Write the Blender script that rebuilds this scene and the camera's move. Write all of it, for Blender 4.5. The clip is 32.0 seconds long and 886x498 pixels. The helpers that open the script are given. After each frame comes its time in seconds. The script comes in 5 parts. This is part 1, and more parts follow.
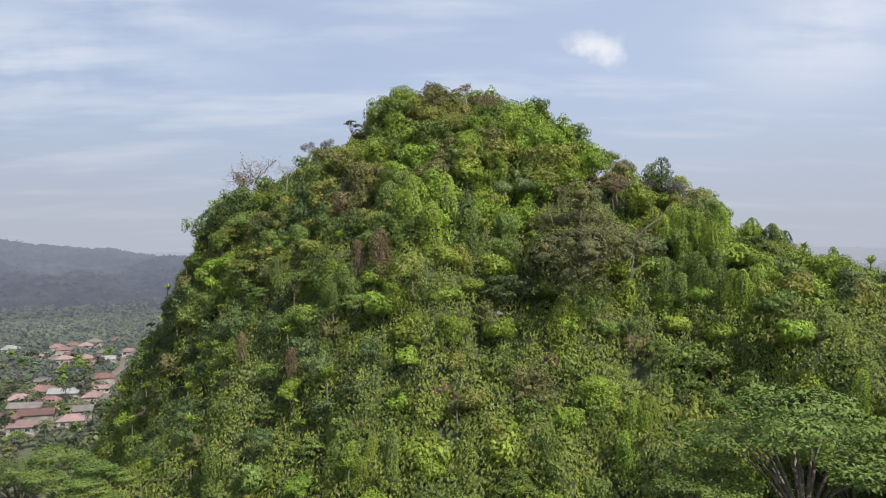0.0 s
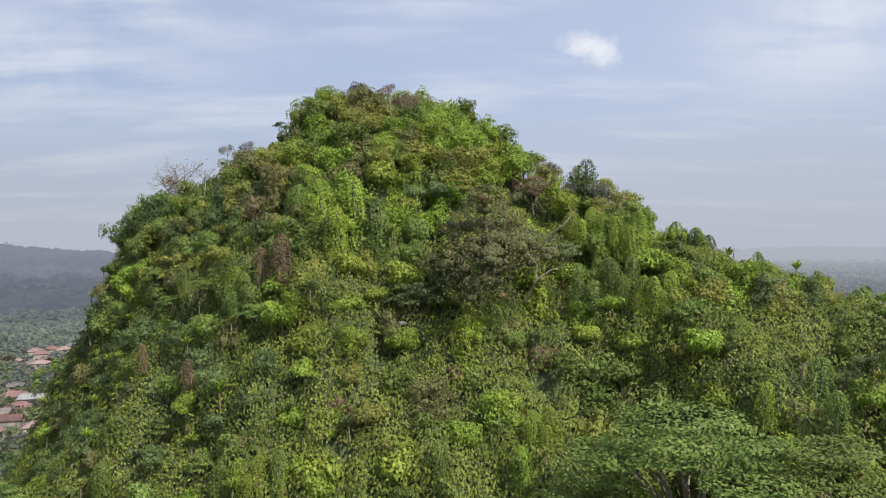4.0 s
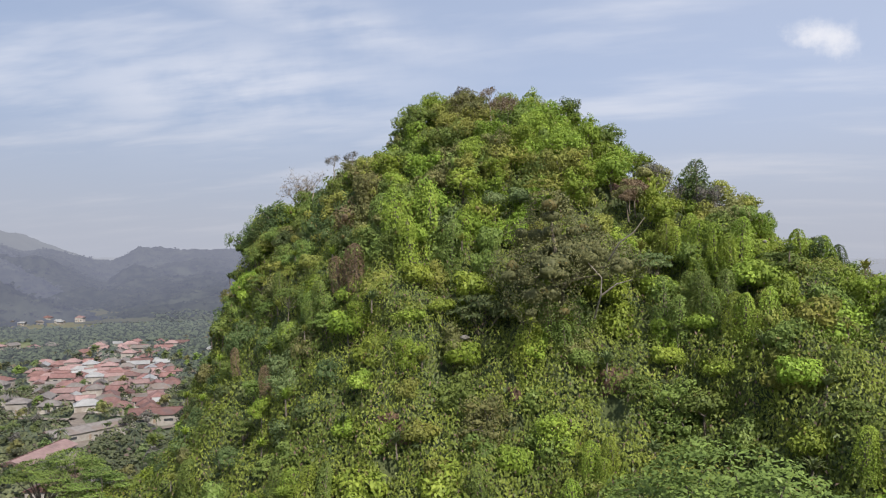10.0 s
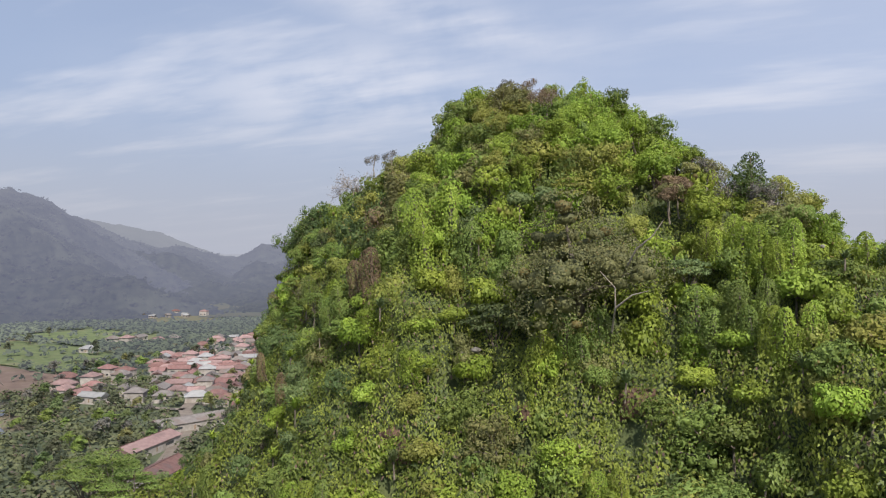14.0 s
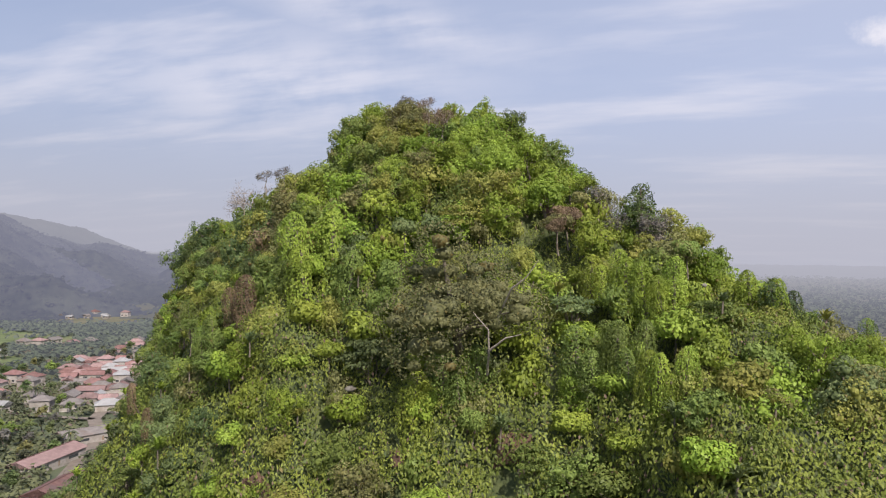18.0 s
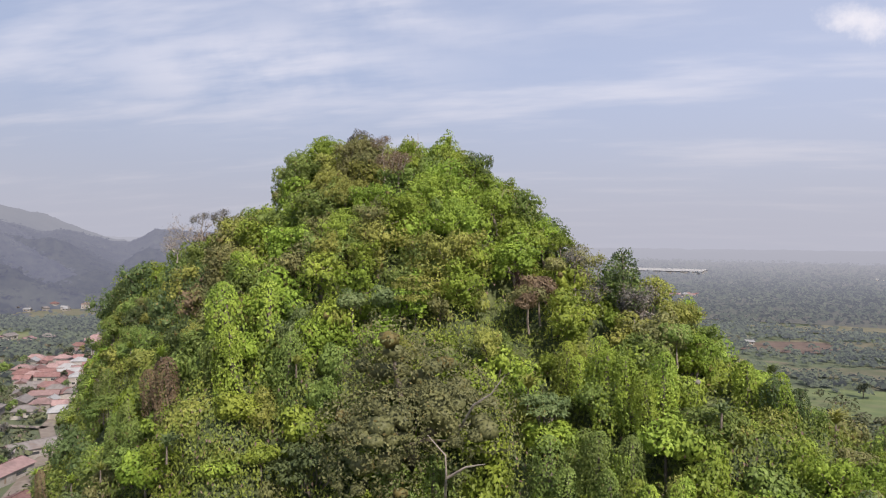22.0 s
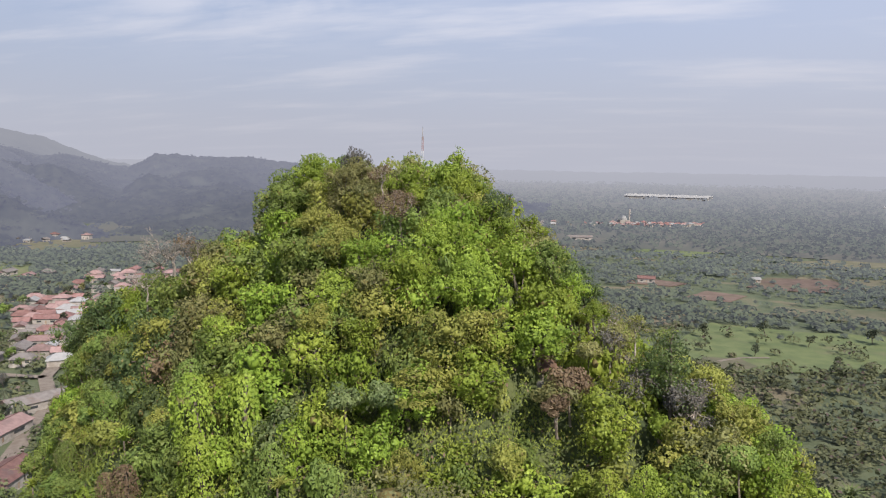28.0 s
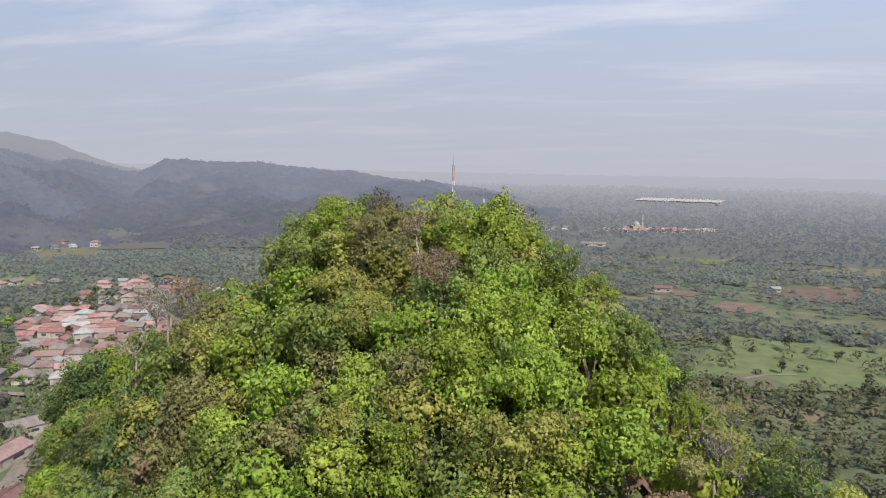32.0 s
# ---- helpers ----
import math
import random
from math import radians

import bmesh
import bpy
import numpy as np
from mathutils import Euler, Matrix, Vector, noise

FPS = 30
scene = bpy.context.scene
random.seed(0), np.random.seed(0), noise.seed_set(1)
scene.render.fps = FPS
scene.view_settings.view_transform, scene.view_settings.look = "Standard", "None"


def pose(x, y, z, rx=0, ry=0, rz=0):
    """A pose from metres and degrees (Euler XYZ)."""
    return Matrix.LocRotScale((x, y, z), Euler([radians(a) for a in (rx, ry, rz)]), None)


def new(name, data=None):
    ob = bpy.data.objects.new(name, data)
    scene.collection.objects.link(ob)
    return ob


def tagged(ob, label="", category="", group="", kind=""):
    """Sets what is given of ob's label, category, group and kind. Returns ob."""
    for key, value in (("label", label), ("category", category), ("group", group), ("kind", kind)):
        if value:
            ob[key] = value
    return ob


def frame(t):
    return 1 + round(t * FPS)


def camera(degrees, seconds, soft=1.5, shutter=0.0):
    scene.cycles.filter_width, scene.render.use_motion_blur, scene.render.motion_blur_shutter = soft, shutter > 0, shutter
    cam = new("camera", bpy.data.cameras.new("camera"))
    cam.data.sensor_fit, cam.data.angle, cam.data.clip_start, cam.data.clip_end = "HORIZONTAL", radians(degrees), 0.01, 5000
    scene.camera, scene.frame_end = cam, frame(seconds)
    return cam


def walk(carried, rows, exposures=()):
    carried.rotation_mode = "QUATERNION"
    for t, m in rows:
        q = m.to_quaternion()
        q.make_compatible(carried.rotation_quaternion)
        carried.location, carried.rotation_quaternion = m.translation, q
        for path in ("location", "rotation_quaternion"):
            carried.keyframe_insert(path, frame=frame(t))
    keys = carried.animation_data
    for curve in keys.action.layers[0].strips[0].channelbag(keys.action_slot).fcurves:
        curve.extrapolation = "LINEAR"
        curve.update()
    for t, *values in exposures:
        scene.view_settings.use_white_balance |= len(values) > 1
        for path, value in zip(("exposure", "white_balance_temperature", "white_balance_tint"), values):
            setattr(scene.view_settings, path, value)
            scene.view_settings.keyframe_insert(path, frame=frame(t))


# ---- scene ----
import itertools

cam = camera(60.9, 32.0, soft=1.15)
METRES, EYE, TILT, LEAN, TURN = 100.0, 80.0, 0.17, 0.3, 0.0
ROWS = [
    (0.0, 0.0, 0.0, 0.0, 0.0, 0.0, -0.0),
    (0.5, 0.0146, 0.0056, 0.0014, -0.22, -0.07, 0.07),
    (1.0, 0.0297, 0.0114, 0.0031, -0.28, -0.12, 0.12),
    (1.5, 0.0437, 0.0169, 0.0039, -0.21, -0.08, 0.17),
    (2.0, 0.0582, 0.0222, 0.004, -0.14, -0.07, 0.2),
    (2.5, 0.0729, 0.027, 0.0041, -0.02, -0.04, 0.22),
    (3.0, 0.0862, 0.0309, 0.0044, -0.04, -0.07, 0.23),
    (3.5, 0.0977, 0.034, 0.0055, -0.09, -0.01, 0.23),
    (5.5, 0.1465, 0.0459, 0.0124, -1.39, 0.11, 0.22),
    (6.0, 0.1605, 0.0499, 0.0142, -1.5, 0.1, 0.24),
    (6.5, 0.173, 0.0542, 0.0155, -1.54, 0.11, 0.24),
    (7.0, 0.1874, 0.0591, 0.0164, -1.55, 0.07, 0.23),
    (7.5, 0.2007, 0.064, 0.0169, -1.66, 0.08, 0.22),
    (8.0, 0.2144, 0.0697, 0.0191, -1.78, 0.05, 0.19),
    (8.5, 0.2281, 0.0754, 0.0197, -1.92, 0.04, 0.17),
    (9.0, 0.2418, 0.0826, 0.0169, -0.66, 0.09, 0.08),
    (9.5, 0.2505, 0.0919, 0.0128, 9.89, 0.3, -0.05),
    (10.0, 0.2603, 0.1027, 0.0101, 15.34, 0.62, -0.1),
    (10.5, 0.2692, 0.1131, 0.0087, 17.94, 0.47, -0.13),
    (11.0, 0.2797, 0.125, 0.0108, 18.74, 0.43, -0.1),
    (11.5, 0.2898, 0.1353, 0.0138, 17.86, 0.31, -0.11),
    (12.0, 0.3006, 0.1464, 0.0162, 17.7, 0.26, -0.09),
    (12.5, 0.3125, 0.1581, 0.018, 17.81, 0.35, -0.1),
    (13.0, 0.3247, 0.1695, 0.0197, 17.67, 0.28, -0.09),
    (13.5, 0.3362, 0.1811, 0.0196, 17.7, 0.34, -0.15),
    (14.0, 0.3455, 0.1931, 0.0193, 24.1, 0.37, -0.24),
    (14.5, 0.3536, 0.2043, 0.0182, 27.83, 0.6, -0.31),
    (16.5, 0.3833, 0.2504, 0.0189, 29.94, 0.44, -0.61),
    (17.0, 0.3834, 0.2509, 0.0282, 27.78, 0.37, -0.77),
    (17.5, 0.383, 0.2514, 0.0388, 23.04, 0.65, -0.97),
    (18.0, 0.3834, 0.2514, 0.0512, 19.26, 0.48, -1.08),
    (18.5, 0.3837, 0.2515, 0.0619, 17.97, 0.48, -1.08),
    (19.0, 0.3824, 0.2561, 0.0743, 17.5, 0.47, -1.1),
    (19.5, 0.3812, 0.2662, 0.0838, 17.35, 0.47, -1.1),
    (20.0, 0.3783, 0.2803, 0.0941, 17.12, 0.01, -1.06),
    (20.5, 0.3745, 0.2973, 0.1047, 17.06, -0.35, -1.06),
    (21.0, 0.3701, 0.3176, 0.1162, 17.06, -0.42, -1.03),
    (21.5, 0.3661, 0.3376, 0.1269, 17.09, -0.63, -1.03),
    (22.0, 0.3615, 0.3568, 0.1385, 17.03, -0.73, -1.04),
    (22.5, 0.3592, 0.3691, 0.1496, 16.97, -0.83, -1.04),
    (23.0, 0.3579, 0.3766, 0.1613, 16.96, -0.74, -1.07),
    (23.5, 0.3576, 0.3791, 0.171, 16.97, -0.57, -1.1),
    (24.0, 0.3577, 0.3802, 0.1833, 16.93, -0.4, -1.11),
    (24.5, 0.3563, 0.3852, 0.1926, 16.68, -0.17, -1.13),
    (26.5, 0.3366, 0.4316, 0.2318, 16.9, -3.92, -1.2),
    (27.0, 0.3292, 0.4485, 0.2425, 17.21, -5.49, -1.21),
    (27.5, 0.3217, 0.4647, 0.2523, 17.24, -6.29, -1.23),
    (28.0, 0.3133, 0.4824, 0.2633, 17.26, -6.69, -1.24),
    (28.5, 0.3056, 0.4976, 0.2722, 17.28, -6.7, -1.24),
    (29.0, 0.296, 0.5159, 0.2797, 17.36, -6.7, -1.21),
    (29.5, 0.2882, 0.531, 0.2806, 17.54, -6.66, -1.19),
    (30.0, 0.279, 0.5476, 0.2795, 17.67, -6.65, -1.17),
    (30.5, 0.27, 0.5626, 0.2786, 17.71, -6.63, -1.17),
    (31.0, 0.2606, 0.5768, 0.279, 17.81, -6.58, -1.17),
    (31.5, 0.2524, 0.5891, 0.2866, 17.91, -6.52, -1.15),
    (32.0, 0.2417, 0.6043, 0.2987, 17.93, -6.46, -1.13),
]
walk(cam, [(t, pose(0, 0, EYE, TILT, LEAN, TURN) @ pose(METRES * x, METRES * y, METRES * z, 90 + pitch, roll, yaw)) for t, x, y, z, yaw, pitch, roll in ROWS], exposures=[(0.0, 0.34, 6450, 8), (8.5, 0.31, 6500, 10), (13.0, 0.31, 6500, 10), (17.0, 0.34, 6620, 15), (22.0, 0.33, 6650, 15), (24.5, 0.23, 6650, 15), (27.0, 0.32, 6630, 13), (29.0, 0.36, 6600, 12), (32.0, 0.38, 6600, 11)])

# ---- light ----
TO_SUN = Vector((0.70, -0.74, 0.98)).normalized()
sun = new("sun", bpy.data.lights.new("sun", "SUN"))
sun.data.energy, sun.data.angle, sun.data.color = 4.55, radians(0.6), (1.0, 0.94, 0.83)
sun.rotation_euler = TO_SUN.to_track_quat("Z", "Y").to_euler()


class Nodes:
    """Short names for building a node tree."""

    def __init__(self, tree):
        self.tree = tree
        tree.nodes.clear()

    def node(self, kind, **values):
        n = self.tree.nodes.new(kind)
        for key, value in values.items():
            if key in n.inputs:
                n.inputs[key].default_value = value
        return n

    def link(self, a, b):
        self.tree.links.new(a, b)

    def math(self, op, a, b=None, c=None, clamp=False):
        n = self.tree.nodes.new("ShaderNodeMath")
        n.operation, n.use_clamp = op, clamp
        for slot, v in zip(n.inputs, (a, b, c)):
            if v is None:
                continue
            if isinstance(v, (int, float)):
                slot.default_value = v
            else:
                self.link(v, slot)
        return n.outputs[0]

    def mix(self, fac, a, b, blend="MIX"):
        n = self.tree.nodes.new("ShaderNodeMix")
        n.data_type, n.blend_type = "RGBA", blend
        for slot, v in zip((n.inputs[0], n.inputs[6], n.inputs[7]), (fac, a, b)):
            if isinstance(v, (int, float)):
                slot.default_value = v
            elif isinstance(v, tuple):
                slot.default_value = (*v, 1)
            else:
                self.link(v, slot)
        return n.outputs[2]

    def noise(self, vector, scale, detail=3.0, rough=0.55):
        n = self.node("ShaderNodeTexNoise", Scale=scale, Detail=detail, Roughness=rough)
        self.link(vector, n.inputs["Vector"])
        return n.outputs["Fac"]

    def step(self, v, lo, hi):
        n = self.tree.nodes.new("ShaderNodeMapRange")
        n.interpolation_type = "SMOOTHSTEP"
        self.link(v, n.inputs[0])
        n.inputs[1].default_value, n.inputs[2].default_value = lo, hi
        return n.outputs[0]


def make_sky():
    world = bpy.data.worlds.new("sky")
    world.use_nodes = True
    scene.world = world
    k = Nodes(world.node_tree)
    out, back = k.node("ShaderNodeOutputWorld"), k.node("ShaderNodeBackground", Strength=1.0)
    sky = k.node("ShaderNodeTexSky")
    sky.sky_type, sky.sun_disc = "NISHITA", False
    sky.sun_elevation, sky.sun_rotation = math.asin(TO_SUN.z), math.atan2(TO_SUN.x, TO_SUN.y)
    sky.air_density, sky.dust_density, sky.ozone_density = 1.0, 2.0, 2.5
    way = k.node("ShaderNodeTexCoord").outputs["Generated"]
    blue = k.mix(1.0, sky.outputs[0], (0.085, 0.085, 0.085), "MULTIPLY")
    parts = k.node("ShaderNodeSeparateXYZ")
    k.link(way, parts.inputs[0])
    x, y, z = parts.outputs
    # the clear sky is deeper away from the sun
    blue = k.mix(0.75, blue, k.mix(k.step(x, -0.75, 0.35), (0.340, 0.412, 0.575), (0.465, 0.528, 0.690)))
    # cirrus: streaks on a high sheet
    up = k.math("ADD", k.math("MAXIMUM", z, 0.0), 0.12)
    sheet = k.node("ShaderNodeCombineXYZ")
    k.link(k.math("DIVIDE", x, up), sheet.inputs[0])
    k.link(k.math("DIVIDE", y, up), sheet.inputs[1])
    turn = k.node("ShaderNodeMapping")
    turn.inputs["Rotation"].default_value = (0, 0, radians(-38))
    turn.inputs["Scale"].default_value = (0.55, 1.5, 1)
    turn.inputs["Location"].default_value = (1.7, 0.35, 0)
    k.link(sheet.outputs[0], turn.inputs[0])
    streak = k.step(k.noise(turn.outputs[0], 1.25, 5, 0.56), 0.46, 0.74)
    az = k.math("ARCTAN2", x, y)
    el = k.math("ARCSINE", z)

    def bank(a, e, wa, we, slope=0.0):
        u = k.math("DIVIDE", k.math("SUBTRACT", az, radians(a)), radians(wa))
        v = k.math("DIVIDE", k.math("SUBTRACT", k.math("SUBTRACT", el, radians(e)), k.math("MULTIPLY", u, radians(slope))), radians(we))
        r = k.math("ADD", k.math("MULTIPLY", u, u), k.math("MULTIPLY", v, v))
        return k.math("EXPONENT", k.math("MULTIPLY", r, -1.0))

    wisps = k.noise(way, 6.5, 5, 0.55)
    left = k.math("MAXIMUM", bank(-31, 12.5, 13, 3.8, 0.6), bank(-24, 17.5, 11, 1.9, -2.2))
    left = k.math("MAXIMUM", left, bank(27, 14.5, 6.5, 4.2))
    cover = k.math("MULTIPLY", left, k.step(k.math("ADD", k.math("MULTIPLY", wisps, 0.5), k.math("MULTIPLY", k.noise(turn.outputs[0], 3.1, 4, 0.55), 0.5)), 0.30, 0.60))
    cloud = k.math("MAXIMUM", k.math("MULTIPLY", streak, 0.54), k.math("MULTIPLY", cover, 0.70))
    puff = k.step(k.math("ADD", bank(11.9, 14.6, 2.5, 1.45, -0.45), k.math("MULTIPLY", k.math("SUBTRACT", k.noise(way, 30.0, 5, 0.6), 0.5), 1.5)), 0.30, 1.15)
    cloud = k.math("MAXIMUM", cloud, k.math("MULTIPLY", puff, 0.95), clamp=True)
    tone = k.mix(cloud, blue, (0.68, 0.69, 0.745))
    low = k.step(el, radians(14.0), radians(-1.0))
    tone = k.mix(k.math("MULTIPLY", low, 0.93), tone, (0.380, 0.397, 0.458))
    k.link(tone, back.inputs[0])
    k.link(back.outputs[0], out.inputs[0])


make_sky()


# ---- materials ----
def base_material(name):
    mat = bpy.data.materials.new(name)
    mat.use_nodes = True
    k = Nodes(mat.node_tree)
    out, shader = k.node("ShaderNodeOutputMaterial"), k.node("ShaderNodeBsdfPrincipled")
    k.link(shader.outputs[0], out.inputs[0])
    return mat, k, shader, out


def leaf_material(name, a, b, dry=(0.19, 0.16, 0.06), dryness=0.014, scale=0.35):
    """Leaves from colour a to b: a tone of its own for each leaf, each plant and each bough."""
    mat, k, shader, out = base_material(name)
    geo, info = k.node("ShaderNodeNewGeometry"), k.node("ShaderNodeObjectInfo")
    patch = k.step(k.noise(geo.outputs["Position"], scale, 3), 0.34, 0.66)
    each = geo.outputs["Random Per Island"]
    colour = k.mix(k.math("ADD", k.math("MULTIPLY", patch, 0.62), k.math("MULTIPLY", each, 0.38)), tuple(k_ * v for k_, v in zip((0.86, 0.77, 0.86), a)), tuple(k_ * v for k_, v in zip((1.08, 1.0, 1.02), b)))
    colour = k.mix(k.math("GREATER_THAN", each, 1 - dryness), colour, dry)
    tint = k.node("ShaderNodeHueSaturation", Saturation=1.0, Fac=1.0)
    k.link(k.math("ADD", 0.489, k.math("MULTIPLY", info.outputs["Random"], 0.022)), tint.inputs["Hue"])
    k.link(k.math("ADD", 0.82, k.math("MULTIPLY", info.outputs["Random"], 0.36)), tint.inputs["Value"])
    k.link(colour, tint.inputs["Color"])
    k.link(tint.outputs[0], shader.inputs["Base Color"])
    shader.inputs["Roughness"].default_value = 0.5
    shader.inputs["Specular IOR Level"].default_value = 0.18
    thin = k.node("ShaderNodeBsdfTranslucent")
    k.link(tint.outputs[0], thin.inputs[0])
    both = k.node("ShaderNodeMixShader", Fac=0.27)
    k.link(shader.outputs[0], both.inputs[1])
    k.link(thin.outputs[0], both.inputs[2])
    k.link(both.outputs[0], out.inputs[0])
    return mat


def rough_material(name, a, b, scale, rough=0.85, bump=0.3, c=None, spread=0.25):
    """A matt surface that varies between a and b, with stains of c and fine relief."""
    mat, k, shader, _ = base_material(name)
    pos, info = k.node("ShaderNodeNewGeometry").outputs["Position"], k.node("ShaderNodeObjectInfo")
    colour = k.mix(k.step(k.noise(pos, scale, 5, 0.6), 0.3, 0.7), a, b)
    if c:
        colour = k.mix(k.math("MULTIPLY", k.step(k.noise(pos, scale * 0.27, 4), 0.52, 0.68), 0.8), colour, c)
    tint = k.node("ShaderNodeHueSaturation", Saturation=1.0, Fac=1.0, Hue=0.5)
    k.link(k.math("ADD", 1 - spread / 2, k.math("MULTIPLY", info.outputs["Random"], spread)), tint.inputs["Value"])
    k.link(colour, tint.inputs["Color"])
    k.link(tint.outputs[0], shader.inputs["Base Color"])
    shader.inputs["Roughness"].default_value = rough
    shader.inputs["Specular IOR Level"].default_value = 0.25
    lift = k.node("ShaderNodeBump", Strength=bump, Distance=0.3)
    k.link(k.noise(pos, scale * 3.3, 4), lift.inputs["Height"])
    k.link(lift.outputs[0], shader.inputs["Normal"])
    return mat


LEAF = {
    "mid": leaf_material("leaf_mid_green", (0.112, 0.182, 0.043), (0.212, 0.300, 0.074)),
    "bright": leaf_material("leaf_bright_green", (0.148, 0.248, 0.034), (0.268, 0.380, 0.056)),
    "lime": leaf_material("leaf_lime_green", (0.178, 0.285, 0.042), (0.312, 0.412, 0.066)),
    "yellow": leaf_material("leaf_yellow_green", (0.188, 0.235, 0.054), (0.312, 0.345, 0.082)),
    "dark": leaf_material("leaf_dark_green", (0.066, 0.114, 0.042), (0.132, 0.190, 0.066)),
    "blue": leaf_material("leaf_blue_green", (0.104, 0.164, 0.060), (0.180, 0.240, 0.094)),
    "olive": leaf_material("leaf_olive", (0.150, 0.180, 0.066), (0.250, 0.265, 0.100), dryness=0.04),
    "brown": leaf_material("leaf_brown", (0.148, 0.114, 0.068), (0.220, 0.172, 0.104), (0.20, 0.15, 0.09), 0.12),
    "dull": leaf_material("leaf_grey_olive", (0.128, 0.158, 0.068), (0.214, 0.236, 0.100), dryness=0.04),
    "grey": leaf_material("leaf_grey_green", (0.118, 0.131, 0.110), (0.190, 0.195, 0.170), dryness=0.03),
}
CREEPER = leaf_material("creeper_leaves", (0.128, 0.208, 0.044), (0.268, 0.350, 0.066), dryness=0.012, scale=0.16)
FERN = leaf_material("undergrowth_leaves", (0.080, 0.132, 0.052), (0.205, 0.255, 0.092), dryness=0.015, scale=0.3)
STRAW = leaf_material("dry_vines", (0.156, 0.117, 0.092), (0.246, 0.193, 0.135), dryness=0.1, scale=0.4)
BARK = rough_material("bark", (0.10, 0.080, 0.062), (0.21, 0.18, 0.15), 2.2)
PALEBARK = rough_material("pale_bark", (0.24, 0.20, 0.17), (0.36, 0.32, 0.28), 2.2)
RED_EARTH = rough_material("red_earth", (0.092, 0.056, 0.040), (0.145, 0.090, 0.064), 0.9)


# ---- meshes ----
def link_part(name, me, parent, mat, label=""):
    ob = new(name, me)
    ob.parent = parent
    if mat:
        if not me.materials:
            me.materials.append(mat)
        ob.material_slots[0].link = "OBJECT"
        ob.material_slots[0].material = mat
    return tagged(ob, label)


def raw_mesh(name, verts, counts, loops, smooth=False):
    me = bpy.data.meshes.new(name)
    verts = np.asarray(verts, dtype=np.float32)
    loops = np.asarray(loops, dtype=np.int32)
    starts = np.concatenate(([0], np.cumsum(counts)[:-1])).astype(np.int32)
    me.vertices.add(len(verts))
    me.vertices.foreach_set("co", verts.ravel())
    me.loops.add(len(loops))
    me.loops.foreach_set("vertex_index", loops)
    me.polygons.add(len(counts))
    me.polygons.foreach_set("loop_start", starts)
    if smooth:
        me.polygons.foreach_set("use_smooth", np.ones(len(counts), dtype=bool))
    me.update(calc_edges=True)
    return me


def quad_mesh(name, verts):
    n = len(verts) // 4
    return raw_mesh(name, verts, np.full(n, 4), np.arange(4 * n))


def grid_mesh(name, x, y, z, closed=False, smooth=True):
    """A sheet from arrays of rows and columns."""
    rows, cols = x.shape
    ids = np.arange(rows * cols).reshape(rows, cols)
    if closed:
        ids = np.concatenate((ids, ids[:, :1]), 1)
    faces = np.stack((ids[:-1, :-1], ids[:-1, 1:], ids[1:, 1:], ids[1:, :-1]), -1).reshape(-1, 4)
    return raw_mesh(name, np.stack((x, y, z), -1).reshape(-1, 3), np.full(len(faces), 4), faces.ravel(), smooth)


def unit(v):
    return v / np.maximum(np.linalg.norm(v, axis=-1, keepdims=True), 1e-9)


def leaves(rng, p, n, length, width, droop=0.6, loose=0.55):
    """A folded leaf at each point p, its face to n, hanging down by droop."""
    m = len(p)
    n = unit(n + loose * rng.normal(size=(m, 3)))
    d = np.array([0, 0, -droop]) + 0.6 * rng.normal(size=(m, 3))
    a = unit(d - n * (d * n).sum(1, keepdims=True))
    b = np.cross(n, a)
    s = rng.uniform(0.65, 1.35, (m, 1))
    l, w = length * s, width * s
    return np.stack((p, p + a * l * 0.45 + b * w * 0.5, p + a * l - n * l * 0.18, p + a * l * 0.45 - b * w * 0.5), 1).reshape(-1, 3)


def cards(rng, p, n, size, loose=0.5):
    """A blunt leafy spray at each point p, its face to n."""
    m = len(p)
    n = unit(n + loose * rng.normal(size=(m, 3)))
    a = unit(np.cross(n, rng.normal(size=(m, 3))))
    b = np.cross(n, a)
    s = size * rng.uniform(0.3, 0.62, (m, 1))
    t = s * rng.uniform(0.6, 1.0, (m, 1))
    return np.stack((p - a * s - b * t * 0.7, p + a * s * 0.7 - b * t, p + a * s + b * t * 0.7, p - a * s * 0.7 + b * t), 1).reshape(-1, 3)


def tube(points, radii, sides=6):
    """A tapered limb along points: vertices, face sizes, loops."""
    points = np.asarray(points, float)
    t = unit(np.gradient(points, axis=0))
    u = unit(np.cross(t, np.array([0.31, 0.95, 0.05])))
    v = np.cross(t, u)
    a = np.arange(sides) * 2 * np.pi / sides
    ring = np.cos(a)[None, :, None] * u[:, None] + np.sin(a)[None, :, None] * v[:, None]
    verts = points[:, None] + ring * np.asarray(radii)[:, None, None]
    ids = np.arange(len(points) * sides).reshape(-1, sides)
    ids = np.concatenate((ids, ids[:, :1]), 1)
    faces = np.stack((ids[:-1, :-1], ids[:-1, 1:], ids[1:, 1:], ids[1:, :-1]), -1).reshape(-1, 4)
    return verts.reshape(-1, 3), faces


def join_tubes(name, tubes):
    verts, faces, n = [], [], 0
    for v, f in tubes:
        verts.append(v)
        faces.append(f + n)
        n += len(v)
    faces = np.concatenate(faces)
    return raw_mesh(name, np.concatenate(verts), np.full(len(faces), 4), faces.ravel(), True)


